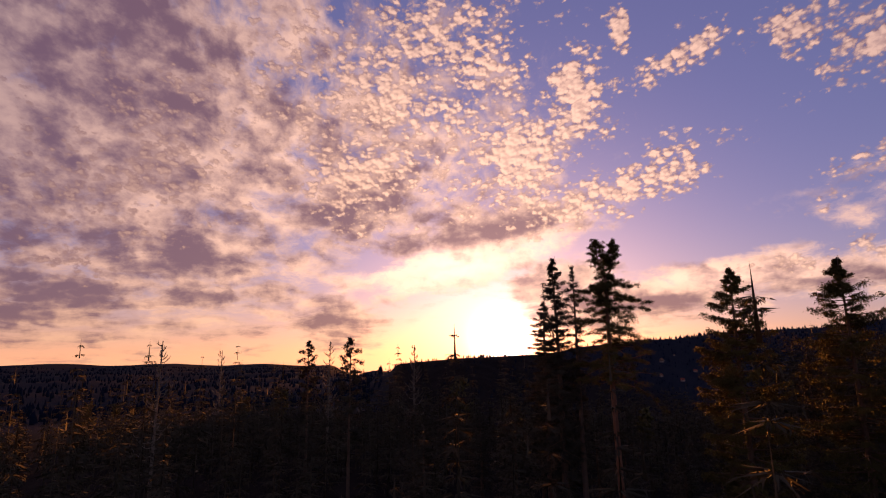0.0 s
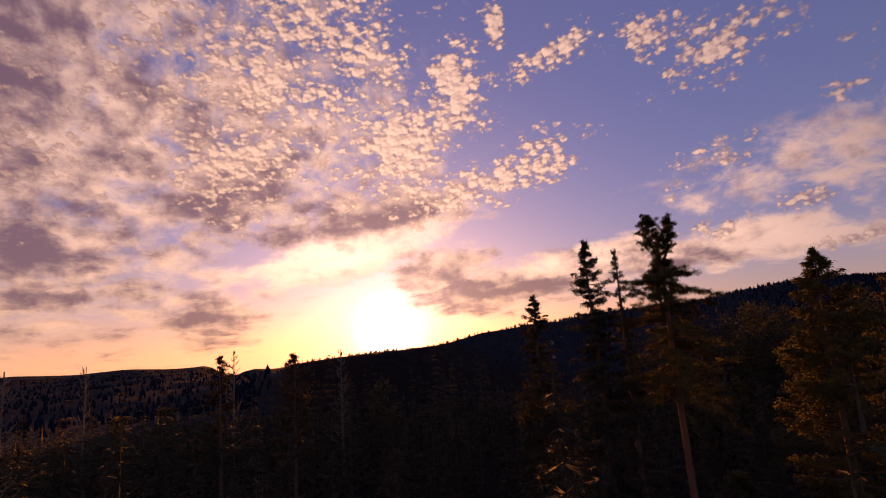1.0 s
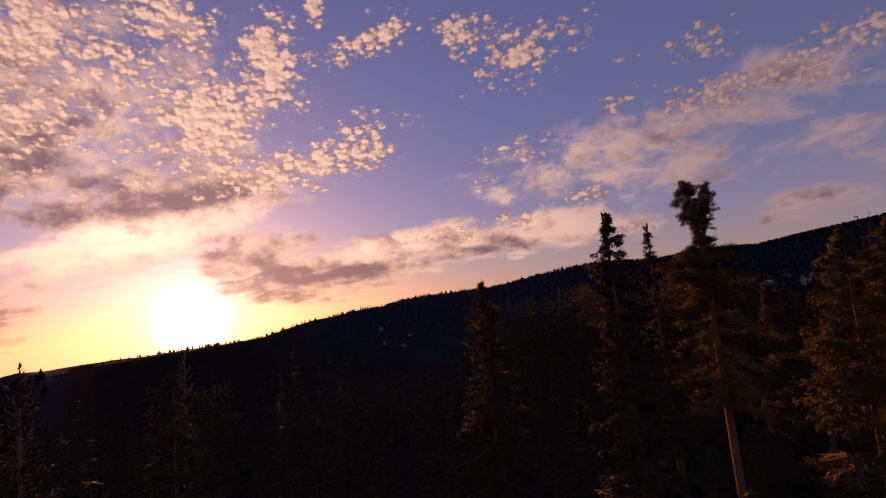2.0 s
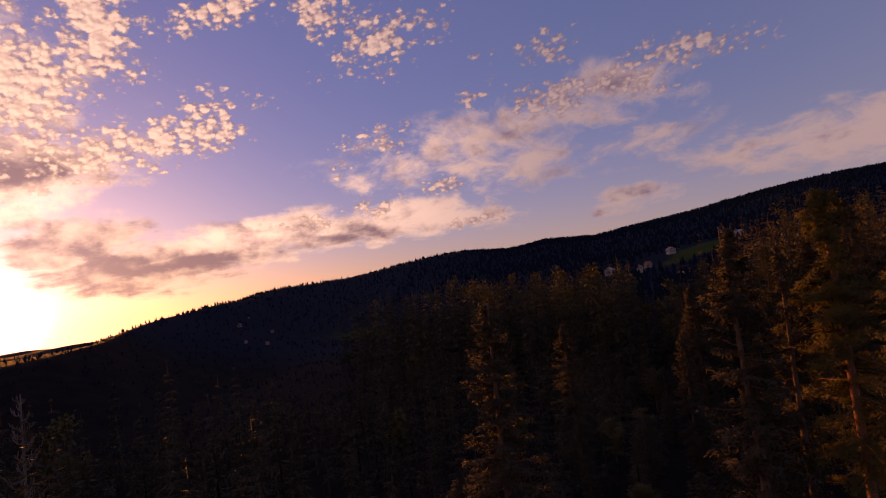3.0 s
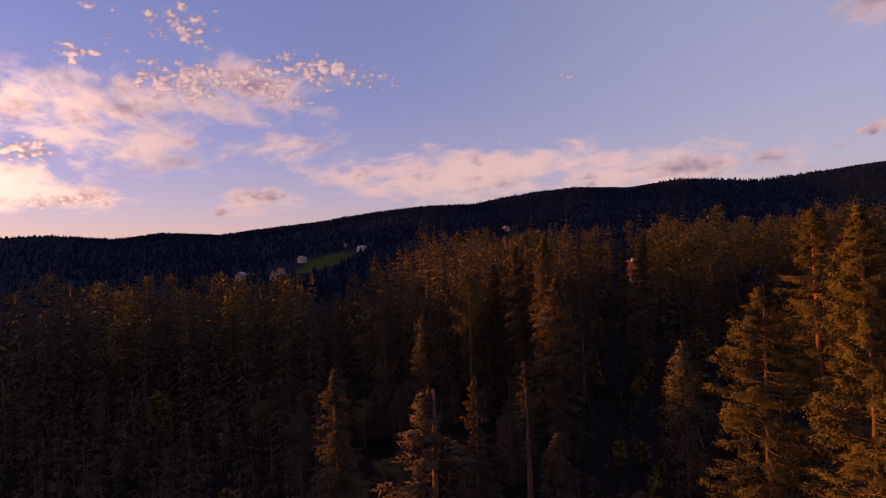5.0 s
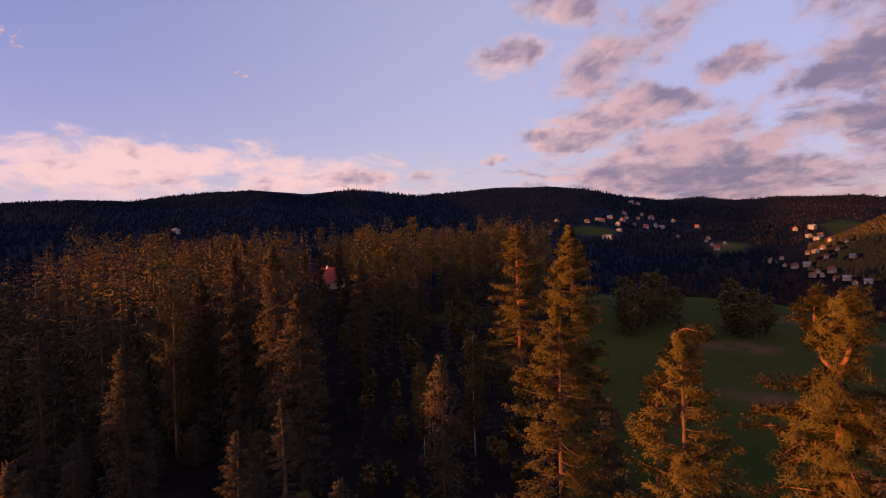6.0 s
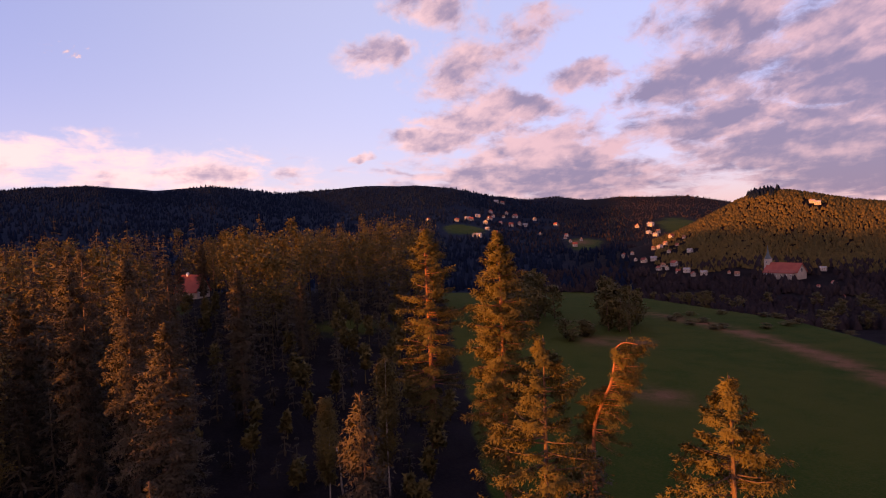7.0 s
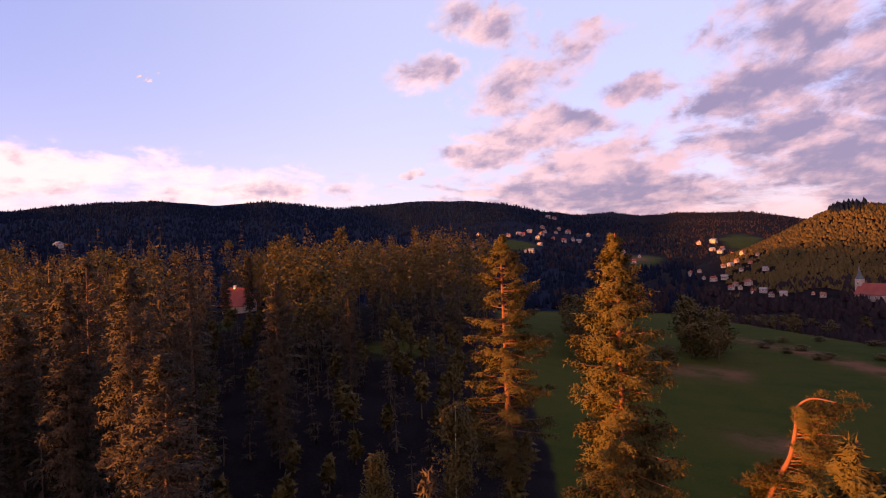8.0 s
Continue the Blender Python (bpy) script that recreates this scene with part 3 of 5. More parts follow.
def spruce_data(seed, h=24.0, radius=3.0, bare=3.0, gap=0.48, per=6, twigs=10, droop=0.35, ragged=0.25, fat=1.0, open_=1.7, wood=0.3, plumes=3, shoot=0.55, short=1.0, inner=0.12, tight=0.6):
    rs = np.random.RandomState(seed)
    line = trunk_line(h, rs)
    trunk = [tube(line, [0.012 * h * (1 - 0.95 * k / 9) + 0.015 for k in range(10)], 8)]
    quads = []
    z = bare
    while z < h - 0.25:
        up = (z - bare) / (h - bare)
        for _ in range(per if up < 0.7 else max(4, per - 2)):
            if rs.rand() < ragged * 0.45:
                continue
            L = (radius * (1 - math.exp(-(h - z) / (open_ * radius))) * (0.6 + 0.4 * min(1, up * 4)) + 0.15) * rs.uniform(1 - ragged * 1.5, 1.1)
            phi = rs.uniform(0, 6.283)
            z1 = min(h - 0.15, z + gap * rs.uniform(-0.4, 0.4))
            L *= min(1.0, 0.2 + (h - z1) / 2.2)
            tip_up = rs.uniform(0.1, 0.35) * (0.4 + up)
            n = max(4, int(twigs * (0.45 + 0.55 * L / radius)))
            s = np.sort(rs.uniform(inner, 1.0, n))
            drop = droop * (1 - up * 0.9) - 0.35 * max(0, up - 0.75)
            rho, dz = L * s, L * (-drop * s + tip_up * s * s)
            out = np.array([math.cos(phi), math.sin(phi), 0])
            side = np.array([-math.sin(phi), math.cos(phi), 0])
            base = out * rho[:, None] + np.array([0, 0, 1]) * (z1 + dz)[:, None]
            turn = rs.uniform(0.3, 1.1, n) * np.where(np.arange(n) % 2, 1, -1)
            way = out * np.cos(turn)[:, None] + side * np.sin(turn)[:, None] + np.array([0, 0, 1]) * rs.uniform(-0.55, 0.1, n)[:, None]
            length = ((0.22 + 0.38 * (1 - s)) * min(L, 2.0) * rs.uniform(0.6, 1.2, n) + 0.15) * short
            # each twig carries short needle shoots along it, fanned to both sides and drooping at the tip
            m = n * plumes
            t = np.tile(np.linspace(0.05, 1.0, plumes), n)
            along = np.repeat(way / np.linalg.norm(way, axis=1, keepdims=True), plumes, 0)
            b2 = np.repeat(base, plumes, 0) + rs.normal(size=(m, 3)) * shoot * 0.3 + along * (np.repeat(length, plumes) * t)[:, None] + np.array([0, 0, -0.18]) * (t * t * np.repeat(length, plumes))[:, None]
            fan = np.cross(along, [0, 0, 1.0]) * (np.where(np.arange(m) % 2, 1, -1) * rs.uniform(0.2, 1.1, m))[:, None]
            w2 = along + fan + rs.normal(size=(m, 3)) * 0.55 + np.array([0, 0, -0.3]) * t[:, None]
            quads.append(needles(b2, w2, shoot * rs.uniform(0.6, 1.35, m) * (1.1 - 0.4 * t), shoot * 0.16 * fat * rs.uniform(0.7, 1.3, m), rs))
            hang = b2[::3]
            m = len(hang)
            quads.append(needles(hang, np.array([0, 0, -1.0]) + rs.normal(size=(m, 3)) * 0.35, shoot * rs.uniform(0.8, 1.9, m) * (0.4 + 0.6 * L / radius), shoot * 0.15 * fat * rs.uniform(0.7, 1.3, m), rs))
            if L > 0.9 and rs.rand() < wood:
                k = np.linspace(0, 0.85, 4 if wood > 0.5 else 3)
                trunk.append(tube([out * L * q + np.array([0, 0, z1 + L * (-drop * q + tip_up * q * q)]) for q in k], [0.045 * (1 - 0.8 * q) * (L / 3 + 0.35) for q in k], 4 if wood > 0.5 else 3))
        z += gap * rs.uniform(0.8, 1.25) * (1 - tight * up * up)
    top = np.array([[0, 0, h - 0.5]] * 5)
    quads.append(needles(top, np.array([0, 0, 1.0]) + rs.normal(size=(5, 3)) * 0.25, rs.uniform(0.4, 0.75, 5), np.full(5, 0.05), rs))
    return joined(trunk), np.concatenate(quads)


def clump(centre, size, n, rs, fat=1.0, fine=1.0):
    """A tuft of pine needles, a little flattened."""
    d = rs.normal(size=(n, 3))
    d /= np.linalg.norm(d, axis=1, keepdims=True)
    base = np.asarray(centre) + d * rs.uniform(0.05, 0.85, n)[:, None] * np.array([size, size, size * 0.5])
    return needles(base, d * 0.7 + rs.normal(size=(n, 3)) * 0.7 + [0, 0, 0.2], rs.uniform(0.16, 0.36, n) * fine ** 0.6, 0.05 * fat * fine * rs.uniform(0.7, 1.4, n), rs)


def limb(start, way, length, rs, sag=0.1, thick=0.06, n=5):
    """A crooked limb: its line of points and radii."""
    p, w_ = Vector(start), Vector(way).normalized()
    pts, rad = [p.copy()], [thick]
    for k in range(n):
        w_ = (w_ + Vector(rs.normal(size=3) * 0.12) + Vector((0, 0, 0.06 - sag * 0.3))).normalized()
        p = p + w_ * (length / n)
        pts.append(p.copy())
        rad.append(thick * (1 - 0.8 * (k + 1) / n))
    return pts, rad


def pine_data(seed, h=26.0, radius=2.8, bare=0.25, limbs=70, per=26, ragged=0.35, narrow=0.6):
    rs = np.random.RandomState(seed)
    line = trunk_line(h, rs, 0.35)
    trunk = [tube(line, [0.011 * h * (1 - 0.93 * k / 9) + 0.02 for k in range(10)], 8)]
    quads = []
    for i in range(limbs):
        up = (i + rs.rand()) / limbs
        z = h * (bare + (1 - bare) * up)
        L = radius * (0.35 + 0.65 * math.sin(math.pi * min(1, (0.22 + 0.78 * up))) ** narrow) * rs.uniform(1 - ragged, 1.1) * (1 if up < 0.9 else 0.6)
        phi = rs.uniform(0, 6.283)
        rise = -0.15 + 0.6 * up
        pts, rad = limb((0, 0, z), (math.cos(phi), math.sin(phi), rise), L, rs, 0.25, 0.03 + 0.014 * L)
        trunk.append(tube(pts[::2] + pts[-1:], rad[::2] + rad[-1:], 4))
        for k in (3, 4, 5):
            if rs.rand() < 0.85:
                quads.append(clump(pts[k] + Vector(rs.normal(size=3) * 0.15), rs.uniform(0.55, 0.95) * (0.6 + L / radius * 0.4), per, rs, 1.1))
    quads.append(clump((0, 0, h - 0.4), 0.6, per, rs))
    return joined(trunk), np.concatenate(quads)


def broadleaf_data(seed, h=18.0, radius=2.6, bare=0.3, limbs=34, per=48, leaf=0.16, trunk_r=0.008):
    rs = np.random.RandomState(seed)
    line = trunk_line(h, rs, 0.5)
    trunk = [tube(line, [trunk_r * h * (1 - 0.93 * k / 9) + 0.012 for k in range(10)], 7)]
    quads = []
    for i in range(limbs):
        up = (i + rs.rand()) / limbs
        z = h * (bare + (0.98 - bare) * up)
        L = radius * math.sin(math.pi * (0.16 + 0.8 * up)) ** 0.8 * rs.uniform(0.55, 1.15) + 0.3
        phi = rs.uniform(0, 6.283)
        pts, rad = limb((0, 0, z - 0.3), (math.cos(phi), math.sin(phi), 0.75), L, rs, 0.1, 0.02 + 0.01 * L)
        trunk.append(tube(pts[::2], rad[::2], 3))
        for k in (2, 3, 4, 5):
            d = rs.normal(size=(per // 3, 3)) * np.array([0.42, 0.42, 0.36]) * (0.5 + 0.5 * L / radius)
            quads.append(sprays(np.array(pts[k]) + d, rs.normal(size=d.shape) + [0, 0, -0.4], rs.uniform(0.8, 2.0, len(d)) * leaf * 1.6, leaf * rs.uniform(0.4, 0.9, len(d)), rs))
    return joined(trunk), np.concatenate(quads)


def dead_data(seed, h=20.0, limbs=46, radius=1.9):
    rs = np.random.RandomState(seed)
    pieces = [tube(trunk_line(h, rs, 0.15), [0.009 * h * (1 - 0.9 * k / 9) + 0.03 for k in range(10)], 7)]
    for i in range(limbs):
        up = (i + rs.rand()) / limbs
        z = h * (0.3 + 0.68 * up)
        phi = rs.uniform(0, 6.283)
        L = radius * (1 - up) ** 0.7 * rs.uniform(0.4, 1.1) + 0.2
        k = np.linspace(0, 1, 6)
        drop = 0.25
        pts = [(math.cos(phi) * L * q, math.sin(phi) * L * q, z + L * (-drop * q * 1.6 + 0.75 * q ** 3)) for q in k]
        pieces.append(tube(pts, [0.07 * (1 - 0.6 * q) for q in k], 4))
        for q in (3, 4, 5):
            a = phi + rs.uniform(-1, 1)
            e = Vector(pts[q])
            pieces.append(tube([e, e + Vector((math.cos(a) * 0.22, math.sin(a) * 0.22, 0.2)), e + Vector((math.cos(a) * 0.3, math.sin(a) * 0.3, 0.5))], [0.045, 0.035, 0.02], 4))
    return joined(pieces)


def tri_crown(leaves):
    return foliage_mesh("crown", leaves, SUNLIT_NEEDLES, outward(leaves.mean(1)))


def kind_of(trunk_vf, leaves, bark, leaf, h):
    crown = foliage_mesh("crown", leaves, leaf, outward(leaves.mean(1), z=None if leaves.shape[1] == 3 else h * 0.55))
    return (data_of("trunk", trunk_vf, bark), crown, h)


SPRUCES = [kind_of(*spruce_data(s, 24, r, b, twigs=9, plumes=4, shoot=0.38, fat=0.98, short=0.85, droop=d, ragged=g, open_=q), BARK, SHADED_NEEDLES, 24) for s, r, b, d, g, q in
           ((11, 3.1, 2.5, 0.40, 0.25, 1.9), (12, 2.6, 2.0, 0.5, 0.32, 2.0), (13, 3.4, 3.0, 0.3, 0.3, 1.8), (14, 2.2, 4.0, 0.55, 0.38, 1.9), (15, 2.8, 5.0, 0.45, 0.45, 1.9))]
# finer ones for the trees that the flight passes nearest
FINE = {"cone": (24, 3.5, 3.0, 0.10, 0.25, 1.7, 0.80, 111), "ragged": (24, 4.0, 3.0, 0.26, 0.35, 1.5, 0.80, 112), "dense": (28, 3.6, 6.0, 0.30, 0.36, 1.8, 0.74, 113), "open": (28, 3.8, 4.0, 0.28, 0.45, 1.6, 0.80, 118),
        "slim": (25, 1.6, 4.0, 0.5, 0.45, 3.0, 0.50, 114), "thin": (24, 1.0, 9.0, 0.6, 0.6, 3.0, 0.55, 115), "hanging": (28, 2.7, 3.0, 0.55, 0.4, 2.0, 0.46, 116), "hanging_b": (27, 2.4, 3.0, 0.6, 0.4, 2.1, 0.46, 117)}
# boughs in a whorl, twigs, shoots on a twig, their length, twig length, width, bare part of a bough, closing towards the top
HOW = {"open": (9, 34, 7, 0.25, 0.88, 1.1, 0.28, 0.5), "dense": (11, 34, 7, 0.25, 0.88, 1.1, 0.14, 0.4), "cone": (8, 42, 8, 0.19, 0.62, 1.0, 0.26, 0.62), "ragged": (9, 42, 8, 0.19, 0.66, 1.0, 0.22, 0.6),
       "slim": (8, 26, 7, 0.17, 0.6, 1.0, 0.1, 0.4), "thin": (5, 20, 6, 0.16, 0.6, 0.9, 0.1, 0.4)}


def fine_spruce(k, h, r, b, d, g, q, gap, seed):
    per, twigs, plumes, shoot, short, fat, inner, tight = HOW[k] if k in HOW else (7, 19, 5, 0.31, 0.8, 1.2, 0.15, 0.5)
    # open, dense, cone and ragged spruces take the needles coloured as if sunlit
    return kind_of(*spruce_data(seed, h, r, b, gap=gap, per=per, twigs=twigs, droop=d, ragged=g, fat=fat, open_=q, wood=0.9, plumes=plumes, shoot=shoot, short=short, inner=inner, tight=tight),
                   PINE_BARK if k in ("open", "dense") else BARK, SUNLIT_NEEDLES if k in ("open", "dense", "cone", "ragged") else SHADED_NEEDLES, h)


FINE = {k: fine_spruce(k, *row) for k, row in FINE.items()}
YOUNG = [kind_of(*spruce_data(s, 10, r, 0.6, gap=0.3, per=6, twigs=12, droop=0.2, ragged=0.2, fat=1.0, shoot=0.3), BARK, SHADED_NEEDLES, 10) for s, r in ((21, 1.8), (22, 1.5))]
PINES = [kind_of(*pine_data(s, 26, r, b, n, 60, g), BARK, SHADED_NEEDLES, 26) for s, r, b, n, g in ((31, 2.7, 0.3, 75, 0.35), (32, 2.3, 0.42, 60, 0.4))]
BIRCHES = [kind_of(*broadleaf_data(s, 15, 1.6, 0.25, 40, 170, 0.115), BIRCH_BARK, LEAVES, 15) for s in (41, 42)]
BROADS = [kind_of(*broadleaf_data(s, 22, 3.2, 0.22, 46, 96, 0.115, 0.011), BARK, LEAVES, 22) for s in (51, 52, 53)]
DEAD = [data_of("trunk", dead_data(s), DEAD_WOOD) for s in (61, 62, 63)]
rng = np.random.RandomState(7)
TALL_TREES = []          # places taken: x, y


def plant(name, kind, x, y, top, label, group, spread=1.0, turn=None, sink=0.2):
    """One tree as a thing: trunk and crown, its top at the height given."""
    z = float(ground_z(x, y)) - sink
    ob = new(name)
    h = max(2.0, top - z)
    k = h / kind[2]
    s = spread * (0.55 + 0.45 * k) if spread <= 2 else k
    ob.matrix_basis = Matrix.LocRotScale((x, y, z), Euler((0, 0, rng.uniform(0, 6.28) if turn is None else turn)), (s, s, k))
    same_part("trunk", kind[0], ob)
    same_part("crown", kind[1], ob)
    TALL_TREES.append((x, y))
    return tagged(ob, label, "tree", group)


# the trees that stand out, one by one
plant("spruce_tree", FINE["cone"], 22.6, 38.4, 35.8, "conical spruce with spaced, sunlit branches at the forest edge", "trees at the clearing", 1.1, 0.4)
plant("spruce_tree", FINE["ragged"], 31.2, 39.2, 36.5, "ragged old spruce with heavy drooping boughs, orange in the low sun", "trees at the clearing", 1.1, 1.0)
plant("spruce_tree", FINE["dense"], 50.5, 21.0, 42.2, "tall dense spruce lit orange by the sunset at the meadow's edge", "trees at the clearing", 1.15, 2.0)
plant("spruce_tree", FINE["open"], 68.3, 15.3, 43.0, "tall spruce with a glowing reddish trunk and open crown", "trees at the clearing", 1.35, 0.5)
plant("spruce_tree", FINE["slim"], 10.5, 43.8, 37.7, "slim spruce with hanging boughs beside a twin-topped pine", "trees at the clearing", 1.25, 0.2)
plant("spruce_tree", FINE["thin"], 11.8, 42.5, 36.8, "very thin sparse spruce beside a twin-topped pine", "trees at the clearing", 1.0, 2.2)
plant("spruce_tree", FINE["slim"], 12.1, 57.9, 35.4, "golden-green bushy spruce close below the flight", "trees at the clearing", 1.5, 3.2)
plant("young_spruce", YOUNG[1], 40.3, 51.1, 24.7, "small young spruce among dark forest", "young trees in the glade", 1.1)
plant("spruce_tree", FINE["thin"], 48.6, 53.2, 28.6, "thin spiky spruce with sparse upper boughs", "forest spruces", 1.3)
plant("spruce_tree", FINE["slim"], 40.0, 57.7, 29.3, "slim dark spruce with short boughs", "forest spruces", 1.1)
plant("spruce_tree", FINE["hanging"], 63.0, 64.6, 32.2, "tall dark spruce with ragged hanging boughs", "forest spruces", 1.0)
plant("spruce_tree", FINE["slim"], 36.2, 68.2, 31.0, "pointed dark spruce in the forest", "forest spruces", 1.3)
plant("young_spruce", YOUNG[0], 50.4, 37.8, 29.9, "small young spruce in the dark glade", "young trees in the glade", 1.0)
plant("young_birch", BIRCHES[0], 64.5, 33.1, 25.7, "small leafy birch in the dark glade", "young trees in the glade", 0.8)
plant("birch_tree", BIRCHES[1], 62.2, 27.1, 28.9, "slender birch with a pale trunk in the dark glade", "young trees in the glade", 0.9)
plant("spruce_tree", FINE["hanging"], 76.9, 48.2, 41.1, "tall narrow spruce with drooping boughs in the forest", "forest spruces", 1.0)
plant("spruce_tree", FINE["hanging_b"], 82.1, 52.2, 40.3, "tall narrow spruce with drooping boughs in the forest", "forest spruces", 1.0)
plant("spruce_tree", FINE["hanging_b"], 94.5, 30.0, 38.6, "tall narrow spruce with drooping boughs at the dark glade", "forest spruces", 1.05)
plant("spruce_tree", FINE["hanging"], 112.8, 10.8, 34.3, "slim spruce before the leafy wood", "forest spruces", 0.8)
plant("spruce_tree", FINE["hanging"], 63.3, 48.2, 35.8, "broad spruce with long hanging boughs beside the dark glade", "forest spruces", 1.25, 0.7)
plant("spruce_tree", FINE["hanging_b"], 92.0, 56.0, 37.2, "narrow forest spruce with lit boughs", "forest spruces", 1.0)
plant("spruce_tree", SPRUCES[0], 150.0, 54.0, 43.0, "tall dark spruce over the forest", "forest spruces", 1.1)
plant("broadleaf_tree", BROADS[0], *polar(108.3, 186), 41.0, "leafy tree half hiding a cottage", "forest broadleaf trees", 0.9)
plant("spruce_tree", FINE["hanging_b"], *polar(107.35, 187), 43.5, "dark spruce half hiding a cottage", "forest spruces", 1.0)
plant("spruce_tree", FINE["hanging"], *polar(105.2, 186), 39.0, "dark spruce beside a cottage in the forest", "forest spruces", 0.9)
plant("small_pine", PINES[1], -17.4, 74.5, 31.7, "small dark pine standing over the forest", "trees against the sunset", 0.8)
plant("small_pine", PINES[1], -8.9, 57.8, 31.4, "small wind-bent pine standing over the forest", "trees against the sunset", 0.8)
for x, y, top, i, label in ((-33.3, 65.7, 32.1, 0, "bare dead spruce with upturned branches"), (-51.8, 130.2, 32.2, 1, "bare dead spruce with a flat broken crown"),
                            (-21.3, 107.0, 33.0, 2, "bare dead spruce, thin and tall"), (-4.3, 99.4, 31.9, 0, "thin bare dead spruce")):
    z = float(ground_z(x, y)) - 0.2
    ob = new("dead_spruce", DEAD[i])
    k = (top - z) / 20
    ob.matrix_basis = Matrix.LocRotScale((x, y, z), Euler((0, 0, i * 1.3)), (1.1, 1.1, k))
    tagged(ob, label + ", grey against the sunset", "tree", "dead trees")
    TALL_TREES.append((x, y))


def twin_pine(x, y, top):
    """An old pine whose orange stem forks into two bushy heads over long level limbs."""
    rs = np.random.RandomState(77)
    z = float(ground_z(x, y)) - 0.2
    h = top - z
    f = h - 2.9
    ob = new("twin_topped_pine")
    ob.location = (x, y, z)
    stem = [(0.1, 0, 0), (0.05, 0.05, h * 0.3), (-0.05, 0, h * 0.6), (0, 0, f)]
    heads = [[(0, 0, f), (0.42, 0.05, f + 0.4), (0.68, 0.0, f + 1.1), (0.75, -0.05, h - 0.9), (0.72, -0.08, h - 0.15)],
             [(0, 0, f), (-0.3, 0, f + 0.6), (-0.52, 0.0, f + 1.4), (-0.55, 0.05, h - 0.8), (-0.6, 0.06, h)]]
    wood = [tube(stem, [0.26, 0.22, 0.17, 0.13], 10)] + [tube(line, [0.11, 0.085, 0.065, 0.04, 0.015], 7) for line in heads]
    tufts = []

    def bough(start, way, length, size, n, thick, sag=0.35, first=2, pad=False):
        pts, rad = limb(start, way, length, rs, sag, thick, 7)
        wood.append(tube(pts, rad, 5))
        for k in range(first, 8):
            if rs.rand() < 0.85:
                tufts.append(clump(pts[k] + Vector(rs.normal(size=3) * 0.1), size * rs.uniform(0.75, 1.25), n, rs, 0.9, 0.34))
            if pad:
                side = Vector((-way[1], way[0], 0)) * float(rs.normal(0, 0.32))
                tufts.append(clump(pts[k].lerp(pts[k - 1], rs.rand()) + side + Vector((0, 0, rs.uniform(-0.12, 0.08))), size * rs.uniform(0.6, 1.0), n, rs, 0.9, 0.34))

    for line in heads:
        zs = [p[2] for p in line]
        for i in range(30):
            up = (i + rs.rand()) / 30
            zz_ = f + 0.6 + (zs[-1] - f - 0.6) * up
            at = [float(np.interp(zz_, zs, [p[c] for p in line])) for c in (0, 1)]
            phi = rs.uniform(0, 6.283)
            bough((at[0], at[1], zz_), (math.cos(phi), math.sin(phi), 0.25), (0.2 + 0.5 * math.sin(math.pi * (0.12 + 0.85 * up))) * rs.uniform(0.6, 1.3), 0.2, 60, 0.02, 0.2)
    for i in range(70):
        up = (i + rs.rand()) / 70
        zz_ = h * 0.55 + (f + 0.3 - h * 0.55) * up
        phi = rs.uniform(0, 6.283)
        reach = min(4.0, 1.0 + 3.6 * (1 - up) ** 0.8) * rs.uniform(0.45, 1.1)
        bough((0, 0, zz_), (math.cos(phi), math.sin(phi), -0.05), reach, 0.32 + 0.05 * reach, 110, 0.018 + 0.008 * reach, 0.35, 1, i % 4 == 0)
    # the long level limbs
    for phi, drop, reach in ((0.0, 0.6, 2.5), (0.35, 1.1, 2.7), (-0.4, 1.9, 3.1), (2.8, 1.1, 2.3), (3.4, 2.2, 3.0), (0.1, 2.6, 3.3), (1.6, 0.5, 2.2), (4.6, 0.9, 2.4), (2.3, 2.7, 3.2)):
        bough((0, 0, f - drop), (math.cos(phi), math.sin(phi), 0.05), reach, 0.46, 170, 0.042, 0.3, 1, True)
    same_part("trunk", data_of("trunk", joined(wood), PINE_BARK), ob)
    same_part("crown", tri_crown(np.concatenate(tufts)), ob)
    TALL_TREES.append((x, y))
    return tagged(ob, "old twin-topped pine with long level limbs, orange in the low sun", "tree", "trees at the clearing")


